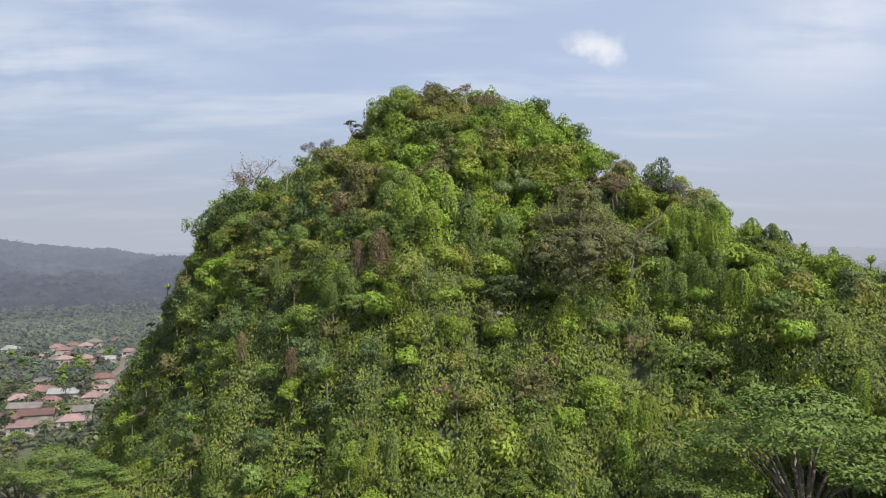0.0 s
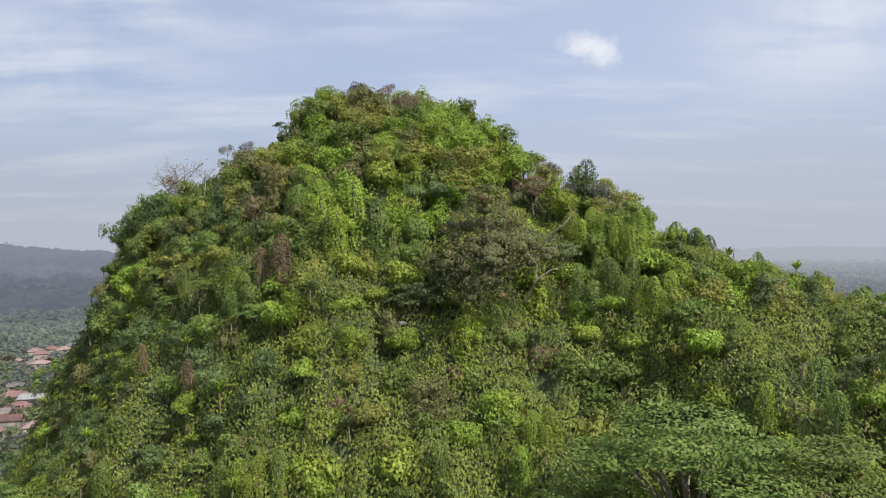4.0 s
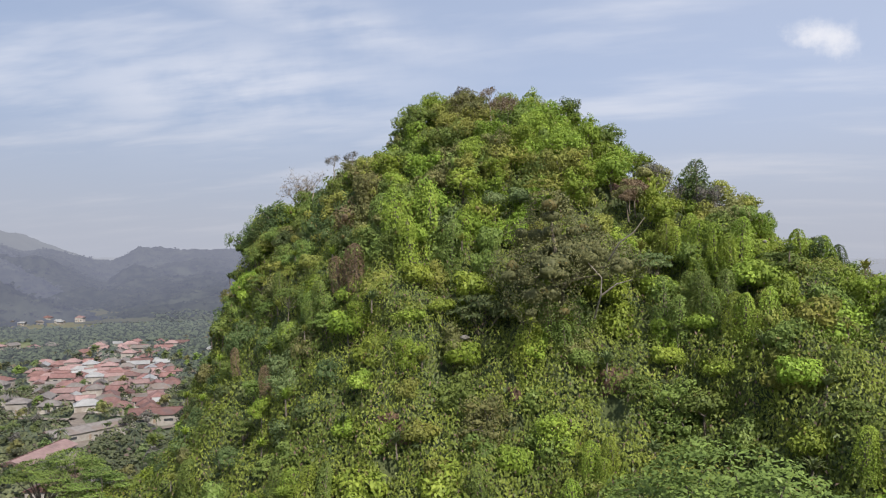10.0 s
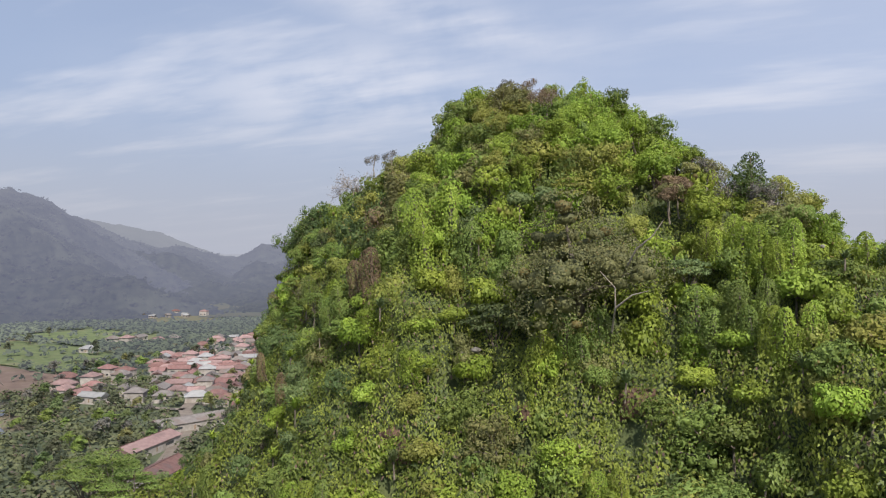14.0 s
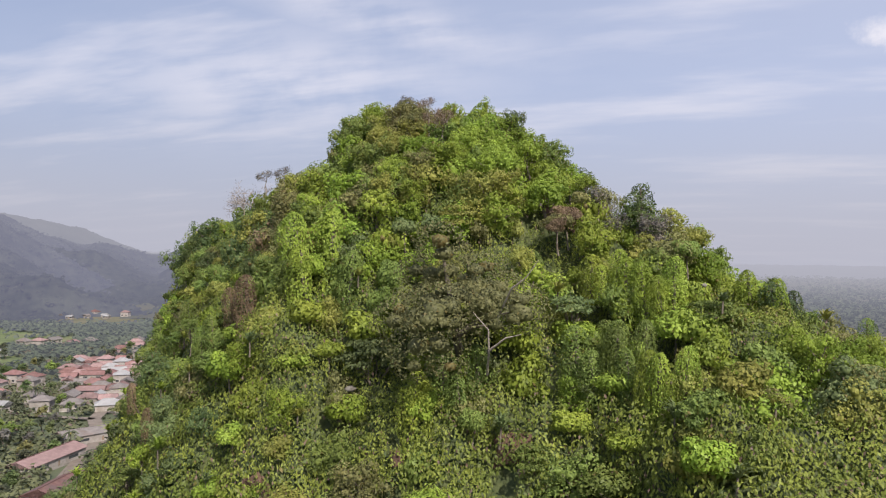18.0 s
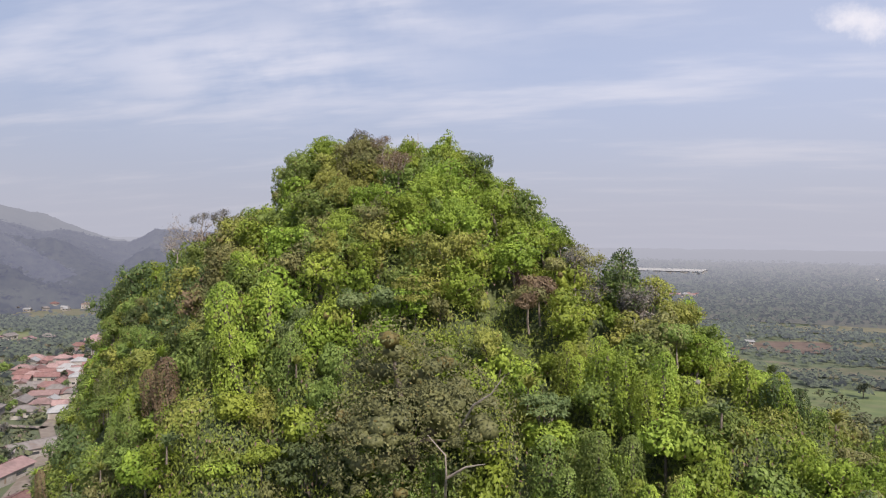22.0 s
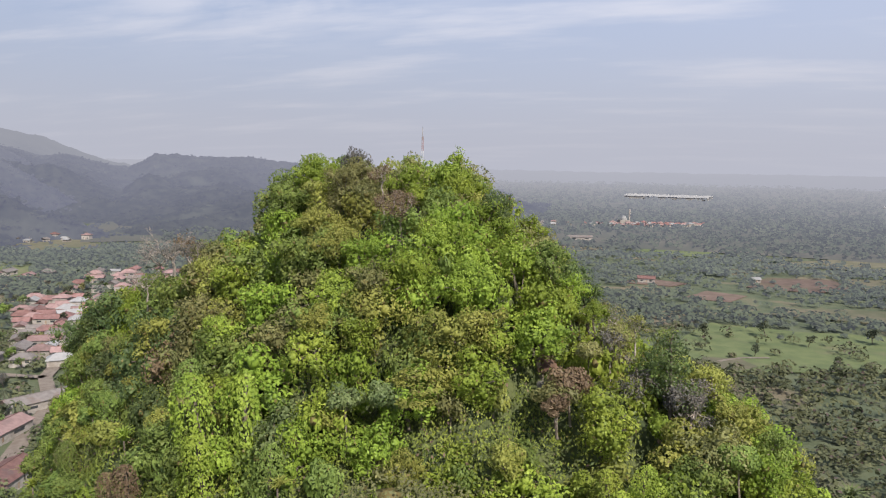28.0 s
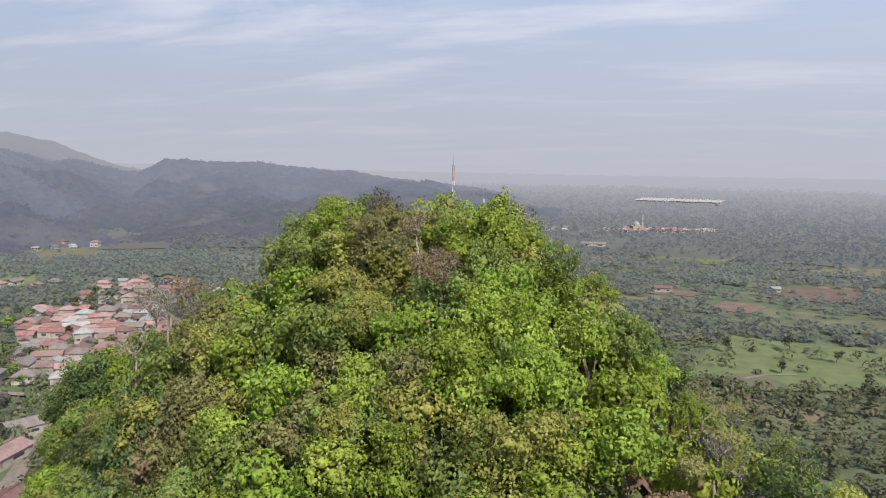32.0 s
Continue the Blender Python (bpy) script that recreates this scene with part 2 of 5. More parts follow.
def lattice(i, j, k, seed):
    h = (i * 374761393 + j * 668265263 + k * 2147483647 + seed * 1274126177) & 0x7FFFFFFF
    h = ((h ^ (h >> 13)) * 1274126177) & 0x7FFFFFFF
    return ((h ^ (h >> 16)) & 0xFFFF) / 65535.0


def bumps(x, y, z, seed=0):
    """Smooth value noise from -1 to 1, for arrays."""
    xi, yi, zi = (np.floor(a).astype(np.int64) for a in (x, y, z))
    fx, fy, fz = (a - b for a, b in ((x, xi), (y, yi), (z, zi)))
    fx, fy, fz = (a * a * (3 - 2 * a) for a in (fx, fy, fz))
    total = 0
    for dx in (0, 1):
        for dy in (0, 1):
            for dz in (0, 1):
                w = (fx if dx else 1 - fx) * (fy if dy else 1 - fy) * (fz if dz else 1 - fz)
                total = total + w * lattice(xi + dx, yi + dy, zi + dz, seed)
    return 2 * total - 1


# ---- the land ----
PEAK = (-6.86, 133.84)


# swells and hollows of the wooded hill: middle, radius, rise
SWELLS = [(19, 112, 9, 2.8), (-6, 122, 6, 2.0), (44, 112, 6, -2.1), (29, 127, 9, -2.9), (-31, 122, 9, 1.1), (-1, 97, 9, 2.1), (-6, 92, 9, 3.7),
          (4, 117, 6, -1.4), (19, 102, 9, 1.5), (9, 132, 6, 0.8), (-26, 117, 6, 1.2), (-6, 92, 6, 1.0), (-11, 107, 6, -1.2), (-8, 129, 7, 1.7), (7, 130, 8, 1.5)]


def canopy(x, y):
    """The height of the hill with its plant cover."""
    dx, dy = x - PEAK[0], y - PEAK[1]
    a, r = np.arctan2(dy, dx), np.hypot(dx, dy)
    c1, s1, c2, s2 = np.cos(a), np.sin(a), np.cos(2 * a), np.sin(2 * a)
    reach = 57.72 + 2.62 * c1 - 4.98 * s1 - 1.24 * c2 - 11.08 * s2 - 3.0 * np.cos(3 * a) - 0.86 * np.sin(3 * a) - 1.93 * np.cos(4 * a) - 4.08 * np.sin(4 * a)
    q = r / reach
    dome = 91.91 / (1 + q ** (4.14 + 0.87 * s1 + 0.53 * c2 + 0.17 * s2))
    ca, sa = math.cos(0.18), math.sin(0.18)
    u, v = (x - 49.55) * ca + (y - 93.17) * sa, (y - 93.17) * ca - (x - 49.55) * sa
    spur = 68.97 / (1 + np.hypot(u / 20.65, v / 31.97) ** 7.34)
    top = 14.3 * np.exp(-(((x - 1.43) / 23.93) ** 2) - ((y - 123.4) / 36.68) ** 2)
    shoulder = 9.5 * np.exp(-(((x + 37.61) / 6.63) ** 2) - ((y - 121.25) / 6.0) ** 2)
    feet = 23.0 * np.exp(-(((x + 52.0) / 12.5) ** 2) - ((y - 93.0) / 9.0) ** 2) + 16.0 * np.exp(-(((x - 82.0) / 11.0) ** 2) - ((y - 80.0) / 14.0) ** 2)
    dip = 8.0 * np.exp(-(((x - 46.0) / 11.0) ** 2) - ((y - 78.0) / 9.0) ** 2)
    joined = 0.575 * (dome + spur) + 0.425 * np.sqrt((dome - spur) ** 2 + 64 * np.clip(np.minimum(dome, spur) / 30, 0, 1))
    rest = joined + top + shoulder + feet - dip
    for cx, cy, r, rise in SWELLS:
        rest = rest + rise * np.exp(-((x - cx) ** 2 + (y - cy) ** 2) / r ** 2)
    return rest


def slope(x, y):
    e = 0.4
    gx, gy = (canopy(x + e, y) - canopy(x - e, y)) / (2 * e), (canopy(x, y + e) - canopy(x, y - e)) / (2 * e)
    return unit(np.stack((-gx, -gy, np.ones_like(gx)), -1))


def crags(x, y, z):
    """Mounds and vertical ribs of the overgrown rock."""
    c = 2.5 * bumps(x / 5.6, y / 5.6, z / 10, 3) + 1.3 * bumps(x / 2.5, y / 2.5, z / 7, 4) + 0.5 * bumps(x / 1.1, y / 1.1, z / 2.6, 6)
    return np.clip(c, -3.2, 1.8)


def skin(x, y, depth):
    """Points under the plant cover, at a depth square to it, with the crags of the hill."""
    n = slope(x, y)
    z = canopy(x, y)
    on = np.clip(z / 25.0, 0, 1)
    crag = crags(x, y, z)
    depth = depth + np.interp(z, [80, 90], [0.0, 2.2]) * np.minimum(depth, 1.0)
    p = np.stack((x, y, z), -1) - n * ((depth - crag) * on)[..., None]
    return p, n


def mound_facing(x, y, depth, n):
    """The way the mounds of the plant cover face."""
    e = 0.2
    p = skin(x, y, depth)[0]
    m = unit(np.cross(skin(x + e, y, depth)[0] - p, skin(x, y + e, depth)[0] - p))
    m = m * np.sign((m * n).sum(1, keepdims=True) + 1e-6)
    return unit(m + 0.3 * n)


def make_ground():
    a = np.linspace(0, 2 * np.pi, 320, endpoint=False)
    r = np.concatenate((np.linspace(0.3, 130, 90), 130 * 1.085 ** np.arange(1, 46)))
    rr, aa = np.meshgrid(r, a, indexing="ij")
    x, y = PEAK[0] + rr * np.cos(aa), PEAK[1] + rr * np.sin(aa)
    p, _ = skin(x, y, 2.9)
    z = p[..., 2] + 0.5 * bumps(x / 60, y / 60, 0 * x, 8) * np.clip((rr - 100) / 100, 0, 1)
    z = z + 26 * np.clip((rr - 2200) / 2600, 0, 1) ** 1.2
    me = grid_mesh("ground", p[..., 0], p[..., 1], z, closed=True)
    ob = new("ground", me)
    mat, k, shader, _ = base_material("ground_cover")
    pos = k.node("ShaderNodeNewGeometry").outputs["Position"]
    grass = k.mix(k.step(k.noise(pos, 0.05, 5, 0.62), 0.35, 0.65), (0.062, 0.082, 0.044), (0.098, 0.114, 0.062))
    grass = k.mix(k.math("MULTIPLY", k.step(k.noise(pos, 0.013, 4), 0.53, 0.62), 0.7), grass, (0.19, 0.145, 0.10))
    grass = k.mix(k.math("MULTIPLY", k.step(k.noise(pos, 0.6, 3), 0.45, 0.7), 0.35), grass, (0.05, 0.07, 0.035))
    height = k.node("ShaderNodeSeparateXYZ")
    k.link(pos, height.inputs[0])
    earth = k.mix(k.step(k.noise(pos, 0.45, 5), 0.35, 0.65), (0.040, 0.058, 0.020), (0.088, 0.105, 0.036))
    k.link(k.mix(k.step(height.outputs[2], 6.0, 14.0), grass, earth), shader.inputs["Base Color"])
    shader.inputs["Roughness"].default_value = 0.9
    lift = k.node("ShaderNodeBump", Strength=0.4, Distance=0.4)
    k.link(k.noise(pos, 1.1, 4), lift.inputs["Height"])
    k.link(lift.outputs[0], shader.inputs["Normal"])
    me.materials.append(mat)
    tagged(ob, "plain of grass and fields with a steep karst hill", "ground", kind="structure")


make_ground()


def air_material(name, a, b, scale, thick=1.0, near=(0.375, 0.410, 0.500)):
    """Far land with its haze painted in as emission, more with each kilometre."""
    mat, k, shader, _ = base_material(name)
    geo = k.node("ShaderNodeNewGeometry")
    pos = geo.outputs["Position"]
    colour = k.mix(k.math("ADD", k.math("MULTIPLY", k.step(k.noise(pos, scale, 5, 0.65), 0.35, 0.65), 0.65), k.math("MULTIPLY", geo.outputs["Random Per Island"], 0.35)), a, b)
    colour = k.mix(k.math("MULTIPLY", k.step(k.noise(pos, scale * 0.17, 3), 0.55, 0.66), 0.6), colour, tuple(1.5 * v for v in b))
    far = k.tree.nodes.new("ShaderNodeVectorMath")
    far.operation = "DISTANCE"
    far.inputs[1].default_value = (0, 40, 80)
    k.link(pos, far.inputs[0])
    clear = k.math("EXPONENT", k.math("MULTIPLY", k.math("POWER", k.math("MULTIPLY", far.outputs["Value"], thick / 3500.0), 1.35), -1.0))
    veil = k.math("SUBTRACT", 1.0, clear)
    # the veil of painted haze dims the base colour and glows in its place
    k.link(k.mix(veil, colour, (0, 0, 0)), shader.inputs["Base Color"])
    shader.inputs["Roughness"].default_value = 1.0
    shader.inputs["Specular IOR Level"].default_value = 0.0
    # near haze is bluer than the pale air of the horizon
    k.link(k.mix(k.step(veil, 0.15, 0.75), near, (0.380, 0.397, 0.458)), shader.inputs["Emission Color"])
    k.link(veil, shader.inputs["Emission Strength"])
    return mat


def make_range(name, label, r0, r1, peaks, mat, wild, seed, az=(10, 74), cols=320, rows=120, back=0.5, trees=0):
    """A wooded range round the plain. peaks: degrees left of ahead and degrees above the level of the eye."""
    a = np.radians(np.linspace(az[0], az[1], cols))
    t = np.linspace(0, 1 + back, rows)
    aa, tt = np.meshgrid(a, t)
    rr = r0 + (r1 - r0) * tt
    x, y = -rr * np.sin(aa), rr * np.cos(aa)
    top = 80 + r1 * np.tan(np.radians(np.interp(np.degrees(aa), [p[0] for p in peaks], [p[1] for p in peaks])))
    rise = np.where(tt < 1, tt * tt * (3 - 2 * tt) * 0.65 + 0.35 * tt ** 2.2, 1 - (tt - 1) ** 2 * 2)
    z = top * rise
    z = z + wild * np.sin(np.clip(tt, 0, 1) * np.pi) * (bumps(x / 210, y / 210, 0 * x, seed) + 0.5 * bumps(x / 90, y / 90, 0 * x, seed + 1)) + wild * 0.10 * np.clip(tt * 3, 0, 1) * bumps(x / 130, y / 130, 0 * x, seed + 7)
    crowns = np.abs(bumps(x / 15, y / 15, 0 * x, seed + 2)) + 0.6 * np.abs(bumps(x / 7, y / 7, 0 * x, seed + 3)) + 0.9 * bumps(x / 40, y / 40, 0 * x, seed + 4)
    z = z + (6.0 * crowns) * np.clip(tt * 20, 0, 1) - 5.5
    ob = new(name, grid_mesh(name, x, y, z, smooth=False))
    ob.data.materials.append(mat)
    tagged(ob, label, "hills", kind="structure")
    if trees:
        # crowns that stand out of the canopy
        rng = np.random.default_rng(seed)
        i, j = rng.integers(2, int(rows / (1 + back)), trees), rng.integers(0, cols, trees)
        p = np.stack((x[i, j], y[i, j], z[i, j] + 1.0), 1) + rng.normal(size=(trees, 3)) * [4, 4, 1.2]
        wood = new("backdrop_trees", quad_mesh("backdrop_trees", cards(rng, np.repeat(p, 3, 0) + rng.normal(size=(trees * 3, 3)) * [2.5, 2.5, 1.5], np.tile([[0.3, -0.5, 0.8]], (trees * 3, 1)), 5.0, 0.16)))
        wood.data.materials.append(mat)
        tagged(wood, "tree crowns of the hazy mountain forest", "woods", kind="stuff")


# the haze on these ranges is emission in their materials
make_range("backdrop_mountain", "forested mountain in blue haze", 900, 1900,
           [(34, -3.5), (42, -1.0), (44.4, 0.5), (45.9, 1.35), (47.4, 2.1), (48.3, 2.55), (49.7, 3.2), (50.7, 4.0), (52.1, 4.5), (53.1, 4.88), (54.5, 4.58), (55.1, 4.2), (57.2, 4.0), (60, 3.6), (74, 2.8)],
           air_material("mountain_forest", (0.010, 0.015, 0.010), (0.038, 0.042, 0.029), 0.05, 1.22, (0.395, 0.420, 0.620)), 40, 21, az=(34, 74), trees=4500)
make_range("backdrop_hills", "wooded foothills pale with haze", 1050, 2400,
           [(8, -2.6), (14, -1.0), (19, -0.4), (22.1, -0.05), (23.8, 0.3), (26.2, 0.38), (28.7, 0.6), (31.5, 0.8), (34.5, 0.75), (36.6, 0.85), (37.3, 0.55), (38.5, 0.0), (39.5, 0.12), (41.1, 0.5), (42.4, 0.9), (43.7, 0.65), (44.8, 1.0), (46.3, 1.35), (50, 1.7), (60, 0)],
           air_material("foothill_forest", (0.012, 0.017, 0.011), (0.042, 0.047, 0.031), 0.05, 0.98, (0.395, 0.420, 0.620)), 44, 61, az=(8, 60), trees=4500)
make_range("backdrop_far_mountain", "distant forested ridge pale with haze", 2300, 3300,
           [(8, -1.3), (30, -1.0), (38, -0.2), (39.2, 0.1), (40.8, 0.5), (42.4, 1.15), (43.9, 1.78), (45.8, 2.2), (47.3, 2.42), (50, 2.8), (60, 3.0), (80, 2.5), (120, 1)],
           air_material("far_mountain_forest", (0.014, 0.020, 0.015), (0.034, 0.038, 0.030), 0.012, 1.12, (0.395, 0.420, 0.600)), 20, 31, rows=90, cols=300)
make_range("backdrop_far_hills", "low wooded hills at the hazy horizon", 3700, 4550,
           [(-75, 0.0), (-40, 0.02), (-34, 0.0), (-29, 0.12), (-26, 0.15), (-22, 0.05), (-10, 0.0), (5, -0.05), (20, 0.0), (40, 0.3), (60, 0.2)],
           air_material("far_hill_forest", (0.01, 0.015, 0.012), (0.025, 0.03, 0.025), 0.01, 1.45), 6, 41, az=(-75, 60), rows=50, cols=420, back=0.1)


# ---- plants ----
def blob_points(rng, blobs, count, inner=0.85, low=-0.85, back=0.42):
    """Points and outward directions on the outside of a heap of round boughs (x, y, z, radius, flatness).
    Plants on the slope are full toward the open valley and thin toward the rock."""
    blobs = np.asarray(blobs, float)
    share = blobs[:, 3] ** 2
    pick = rng.choice(len(blobs), int(count * 2.9), p=share / share.sum())
    d = unit(rng.normal(size=(len(pick), 3)))
    d = d[(d[:, 2] > low) & (d[:, 1] < back)]
    pick = pick[:len(d)]
    b = blobs[pick]
    k = np.stack((np.ones(len(b)), np.ones(len(b)), b[:, 4]), 1)
    p = b[:, :3] + d * k * (b[:, 3] * rng.uniform(0.80, 1.06, len(b)))[:, None]
    n = unit(d / k)
    free = np.ones(len(p), bool)
    for q in blobs:
        e = (p - q[:3]) / np.array([1, 1, q[4]])
        free &= (e * e).sum(1) > (q[3] * inner * 0.9) ** 2 - 1e-6
    return p[free][:count], n[free][:count]


def icosahedron():
    g = (1 + 5 ** 0.5) / 2
    v = np.array([(-1, g, 0), (1, g, 0), (-1, -g, 0), (1, -g, 0), (0, -1, g), (0, 1, g), (0, -1, -g), (0, 1, -g), (g, 0, -1), (g, 0, 1), (-g, 0, -1), (-g, 0, 1)])
    v = unit(v)
    d = ((v[:, None] - v[None]) ** 2).sum(-1)
    near = (d > 0) & (d < 1.2)
    f = []
    for i, j, k in itertools.combinations(range(12), 3):
        if near[i, j] and near[j, k] and near[i, k]:
            f.append((i, j, k) if np.dot(np.cross(v[j] - v[i], v[k] - v[i]), v[i]) > 0 else (i, k, j))
    return v, np.array(f)


ICO = icosahedron()


def crown_mesh(name, rng, leafy, blobs, up, fill=0.42):
    """Leaves over the dense inside of each bough."""
    v, f = ICO
    verts, counts, loops, n = [leafy], [np.full(len(leafy) // 4, 4)], [np.arange(len(leafy))], len(leafy)
    for x, y, z, r, flat in blobs:
        w = v * (r * fill * rng.uniform(0.86, 1.1, (12, 1))) * [1, 1, flat] + [x, y, z] + up
        verts.append(w)
        counts.append(np.full(len(f), 3))
        loops.append((f + n).ravel())
        n += 12
    return raw_mesh(name, np.concatenate(verts), np.concatenate(counts), np.concatenate(loops), True)


def limbs_to(rng, foot, fork, ends, thick, sides=5):
    tubes = [tube([foot, (foot + fork) / 2 + rng.normal(size=3) * 0.05, fork], [thick, thick * 0.85, thick * 0.6], sides + 1)]
    for e in ends:
        e = np.asarray(e, float)
        mid = (fork + e) / 2 + np.array([0, 0, 0.12]) + rng.normal(size=3) * 0.06
        tubes.append(tube([fork, mid, e], [thick * 0.5, thick * 0.32, thick * 0.1], sides))
    return tubes


def broad_kind(seed, count, leaf, spread=1.0, flat=0.8, boughs=11, foot=(0, 0.6, 0.3), inside=0.4):
    """A dome of rounded boughs; the base is 2.4 radii under the middle of the crown."""
    rng = np.random.default_rng(seed)
    blobs, ends = [(0, 0.1, 0.05, 0.42, flat)], []
    for i in range(boughs):
        # limbs spread round the stem; some hang low toward the open side
        a = i * 2.4 + rng.uniform(-0.4, 0.4)
        e = rng.uniform(-0.25, 1.35) if i % 2 else rng.uniform(-1.3, -0.2)
        if e < 0 and math.sin(a) > 0.2:
            e = -0.3 * e
        reach = spread * rng.uniform(0.6, 1.0)
        for f, r in ((0.42, 0.36), (0.72, 0.33), (0.95, 0.27)):
            d = reach * f
            k = rng.uniform(0.75, 1.2)
            blobs.append((d * math.cos(a) * math.cos(e) + rng.normal() * 0.06, d * math.sin(a) * math.cos(e) + rng.normal() * 0.06,
                          0.85 * d * math.sin(e) - 0.14 * f * f + rng.normal() * 0.05, r * k, flat * rng.uniform(0.8, 1.25)))
        ends.append(blobs[-1][:3])
    p, n = blob_points(rng, blobs, count)
    up = np.array([0, 0, 2.4])
    crown = crown_mesh("crown", rng, leaves(rng, p, n, leaf, leaf * 0.6, 0.6, 0.5) + up, blobs, up, inside)
    trunk = join_tubes("trunk", limbs_to(rng, np.array(foot, float), np.array([0, 0, 1.9]), [np.array(e) + up for e in ends[:8]], 0.085))
    return trunk, crown


def umbrella_kind(seed, count, leaf, pads=12, height=0.55):
    """Flat tiers of fine leaves on spreading limbs."""
    rng = np.random.default_rng(seed)
    blobs = [(0, 0, height * 0.8, 0.5, 0.22)]
    for i in range(pads):
        a, d = i * 2.4 + rng.uniform(-0.3, 0.3), rng.uniform(0.3, 0.8)
        blobs.append((d * math.cos(a), d * math.sin(a), height * (0.75 - 1.25 * d * d) + rng.uniform(-0.14, 0.14), rng.uniform(0.24, 0.42), rng.uniform(0.16, 0.28)))
    p, n = blob_points(rng, blobs, count, inner=0.8, low=-0.2)
    n = unit(n + np.array([0, 0, 0.7]))
    up = np.array([0, 0, 2.0])
    crown = quad_mesh("crown", leaves(rng, p, n, leaf, leaf * 0.5, droop=0.25, loose=0.4) + up)
    trunk = join_tubes("trunk", limbs_to(rng, np.array([0, 0, -2.5]), np.array([0.05, 0, 1.25]), [np.array(b[:3]) + up for b in blobs], 0.042))
    return trunk, crown


def column_kind(seed, count, leaf, tall=3.4):
    """A dead trunk smothered by creepers: a tall lumpy column with hanging curtains."""
    rng = np.random.default_rng(seed)
    h = rng.random(count) ** 0.85
    a = rng.uniform(-3.6, 0.46, count)
    rib = bumps(np.cos(a) * 2.2 + 9, np.sin(a) * 2.2 + 9, h * 1.6, seed) * 0.42 + bumps(np.cos(a) * 5 + 9, np.sin(a) * 5 + 9, h * 5, seed + 1) * 0.2
    r = (1.0 - 0.30 * h) * np.sqrt(np.clip(1 - np.clip((h - 0.72) / 0.28, 0, 1) ** 2.4, 0, 1)) * (1 + rib) * rng.uniform(0.86, 1.06, count)
    lean = 0.075 * tall * math.cos(seed)
    p = np.stack((r * np.cos(a) * 0.85 + lean * h, r * np.sin(a) * 0.85, (h * 1.12 - 0.27) * tall), 1)
    n = unit(np.stack((np.cos(a), np.sin(a), 0.25 + np.clip((h - 0.75) * 5, 0, 2)), 1))
    crown = quad_mesh("creeper", leaves(rng, p, n, leaf, leaf * 0.7, droop=1.4, loose=0.5))
    trunk = join_tubes("trunk", [tube([(0, 1.3, -1.2), (lean * 0.3, 0.2, tall * 0.1), (lean * 0.5, 0, tall * 0.4), (lean, 0, tall * 0.78)], [0.16, 0.15, 0.13, 0.08], 6)])
    return trunk, crown


def tier_kind(seed, count, leaf):
    """A dark upright tree with uneven tiers, open to its stem."""
    rng = np.random.default_rng(seed)
    blobs = []
    for i in range(17):
        h = i / 16
        a, d = i * 2.4 + rng.uniform(-0.5, 0.5), (0.95 - 0.72 * h) * rng.uniform(0.5, 1.05)
        blobs.append((d * math.cos(a), d * math.sin(a), -0.9 + 2.2 * h, rng.uniform(0.30, 0.46) * (1.1 - 0.35 * h), rng.uniform(0.4, 0.65)))
    p, n = blob_points(rng, blobs, count, inner=0.7)
    up = np.array([0, 0, 2.4])
    crown = quad_mesh("crown", leaves(rng, p, n, leaf, leaf * 0.45, droop=0.5) + up)
    stem = [tube([(0, 0, -2), (0.03, 0, 1.8), (0, 0, 3.6)], [0.08, 0.06, 0.02], 6)]
    for b in blobs:
        e = np.array(b[:3]) + up
        stem.append(tube([(0, 0, e[2] - 0.35), e * [0.5, 0.5, 1] - [0, 0, 0.08], e], [0.03, 0.02, 0.008], 4))
    return join_tubes("trunk", stem), crown


def twig_kind(seed, count, leaf, depth=4, spread=0.62):
    """An open crown: forking limbs and twigs with few leaves."""
    rng = np.random.default_rng(seed)
    tubes, tips = [], []

    def grow(p, d, length, thick, level):
        q = p + d * length
        m = (p + q) / 2 + rng.normal(size=3) * length * 0.09
        tubes.append(tube([p, m, q], [thick, thick * 0.8, thick * 0.6], 4 if level > 1 else 6))
        tips.append(q)
        if level < depth:
            for _ in range(3 if level else 4):
                e = unit(d + rng.normal(size=3) * spread + np.array([0, 0, 0.12]))
                grow(q, e, length * rng.uniform(0.58, 0.8), thick * 0.58, level + 1)

    grow(np.array([0, 0, 1.1]), np.array([0, 0, 1.0]), 0.62, 0.055, 0)
    tubes.append(tube([(0, 0, -2), (0, 0, 1.15)], [0.085, 0.056], 6))
    tips = np.array(tips[len(tips) // 8:])
    p = tips[rng.integers(0, len(tips), count)] + rng.normal(size=(count, 3)) * 0.09
    n = unit(rng.normal(size=(count, 3)) + np.array([0, 0, 0.5]))
    return join_tubes("trunk", tubes), quad_mesh("crown", leaves(rng, p, n, leaf, leaf * 0.55, loose=0.8))


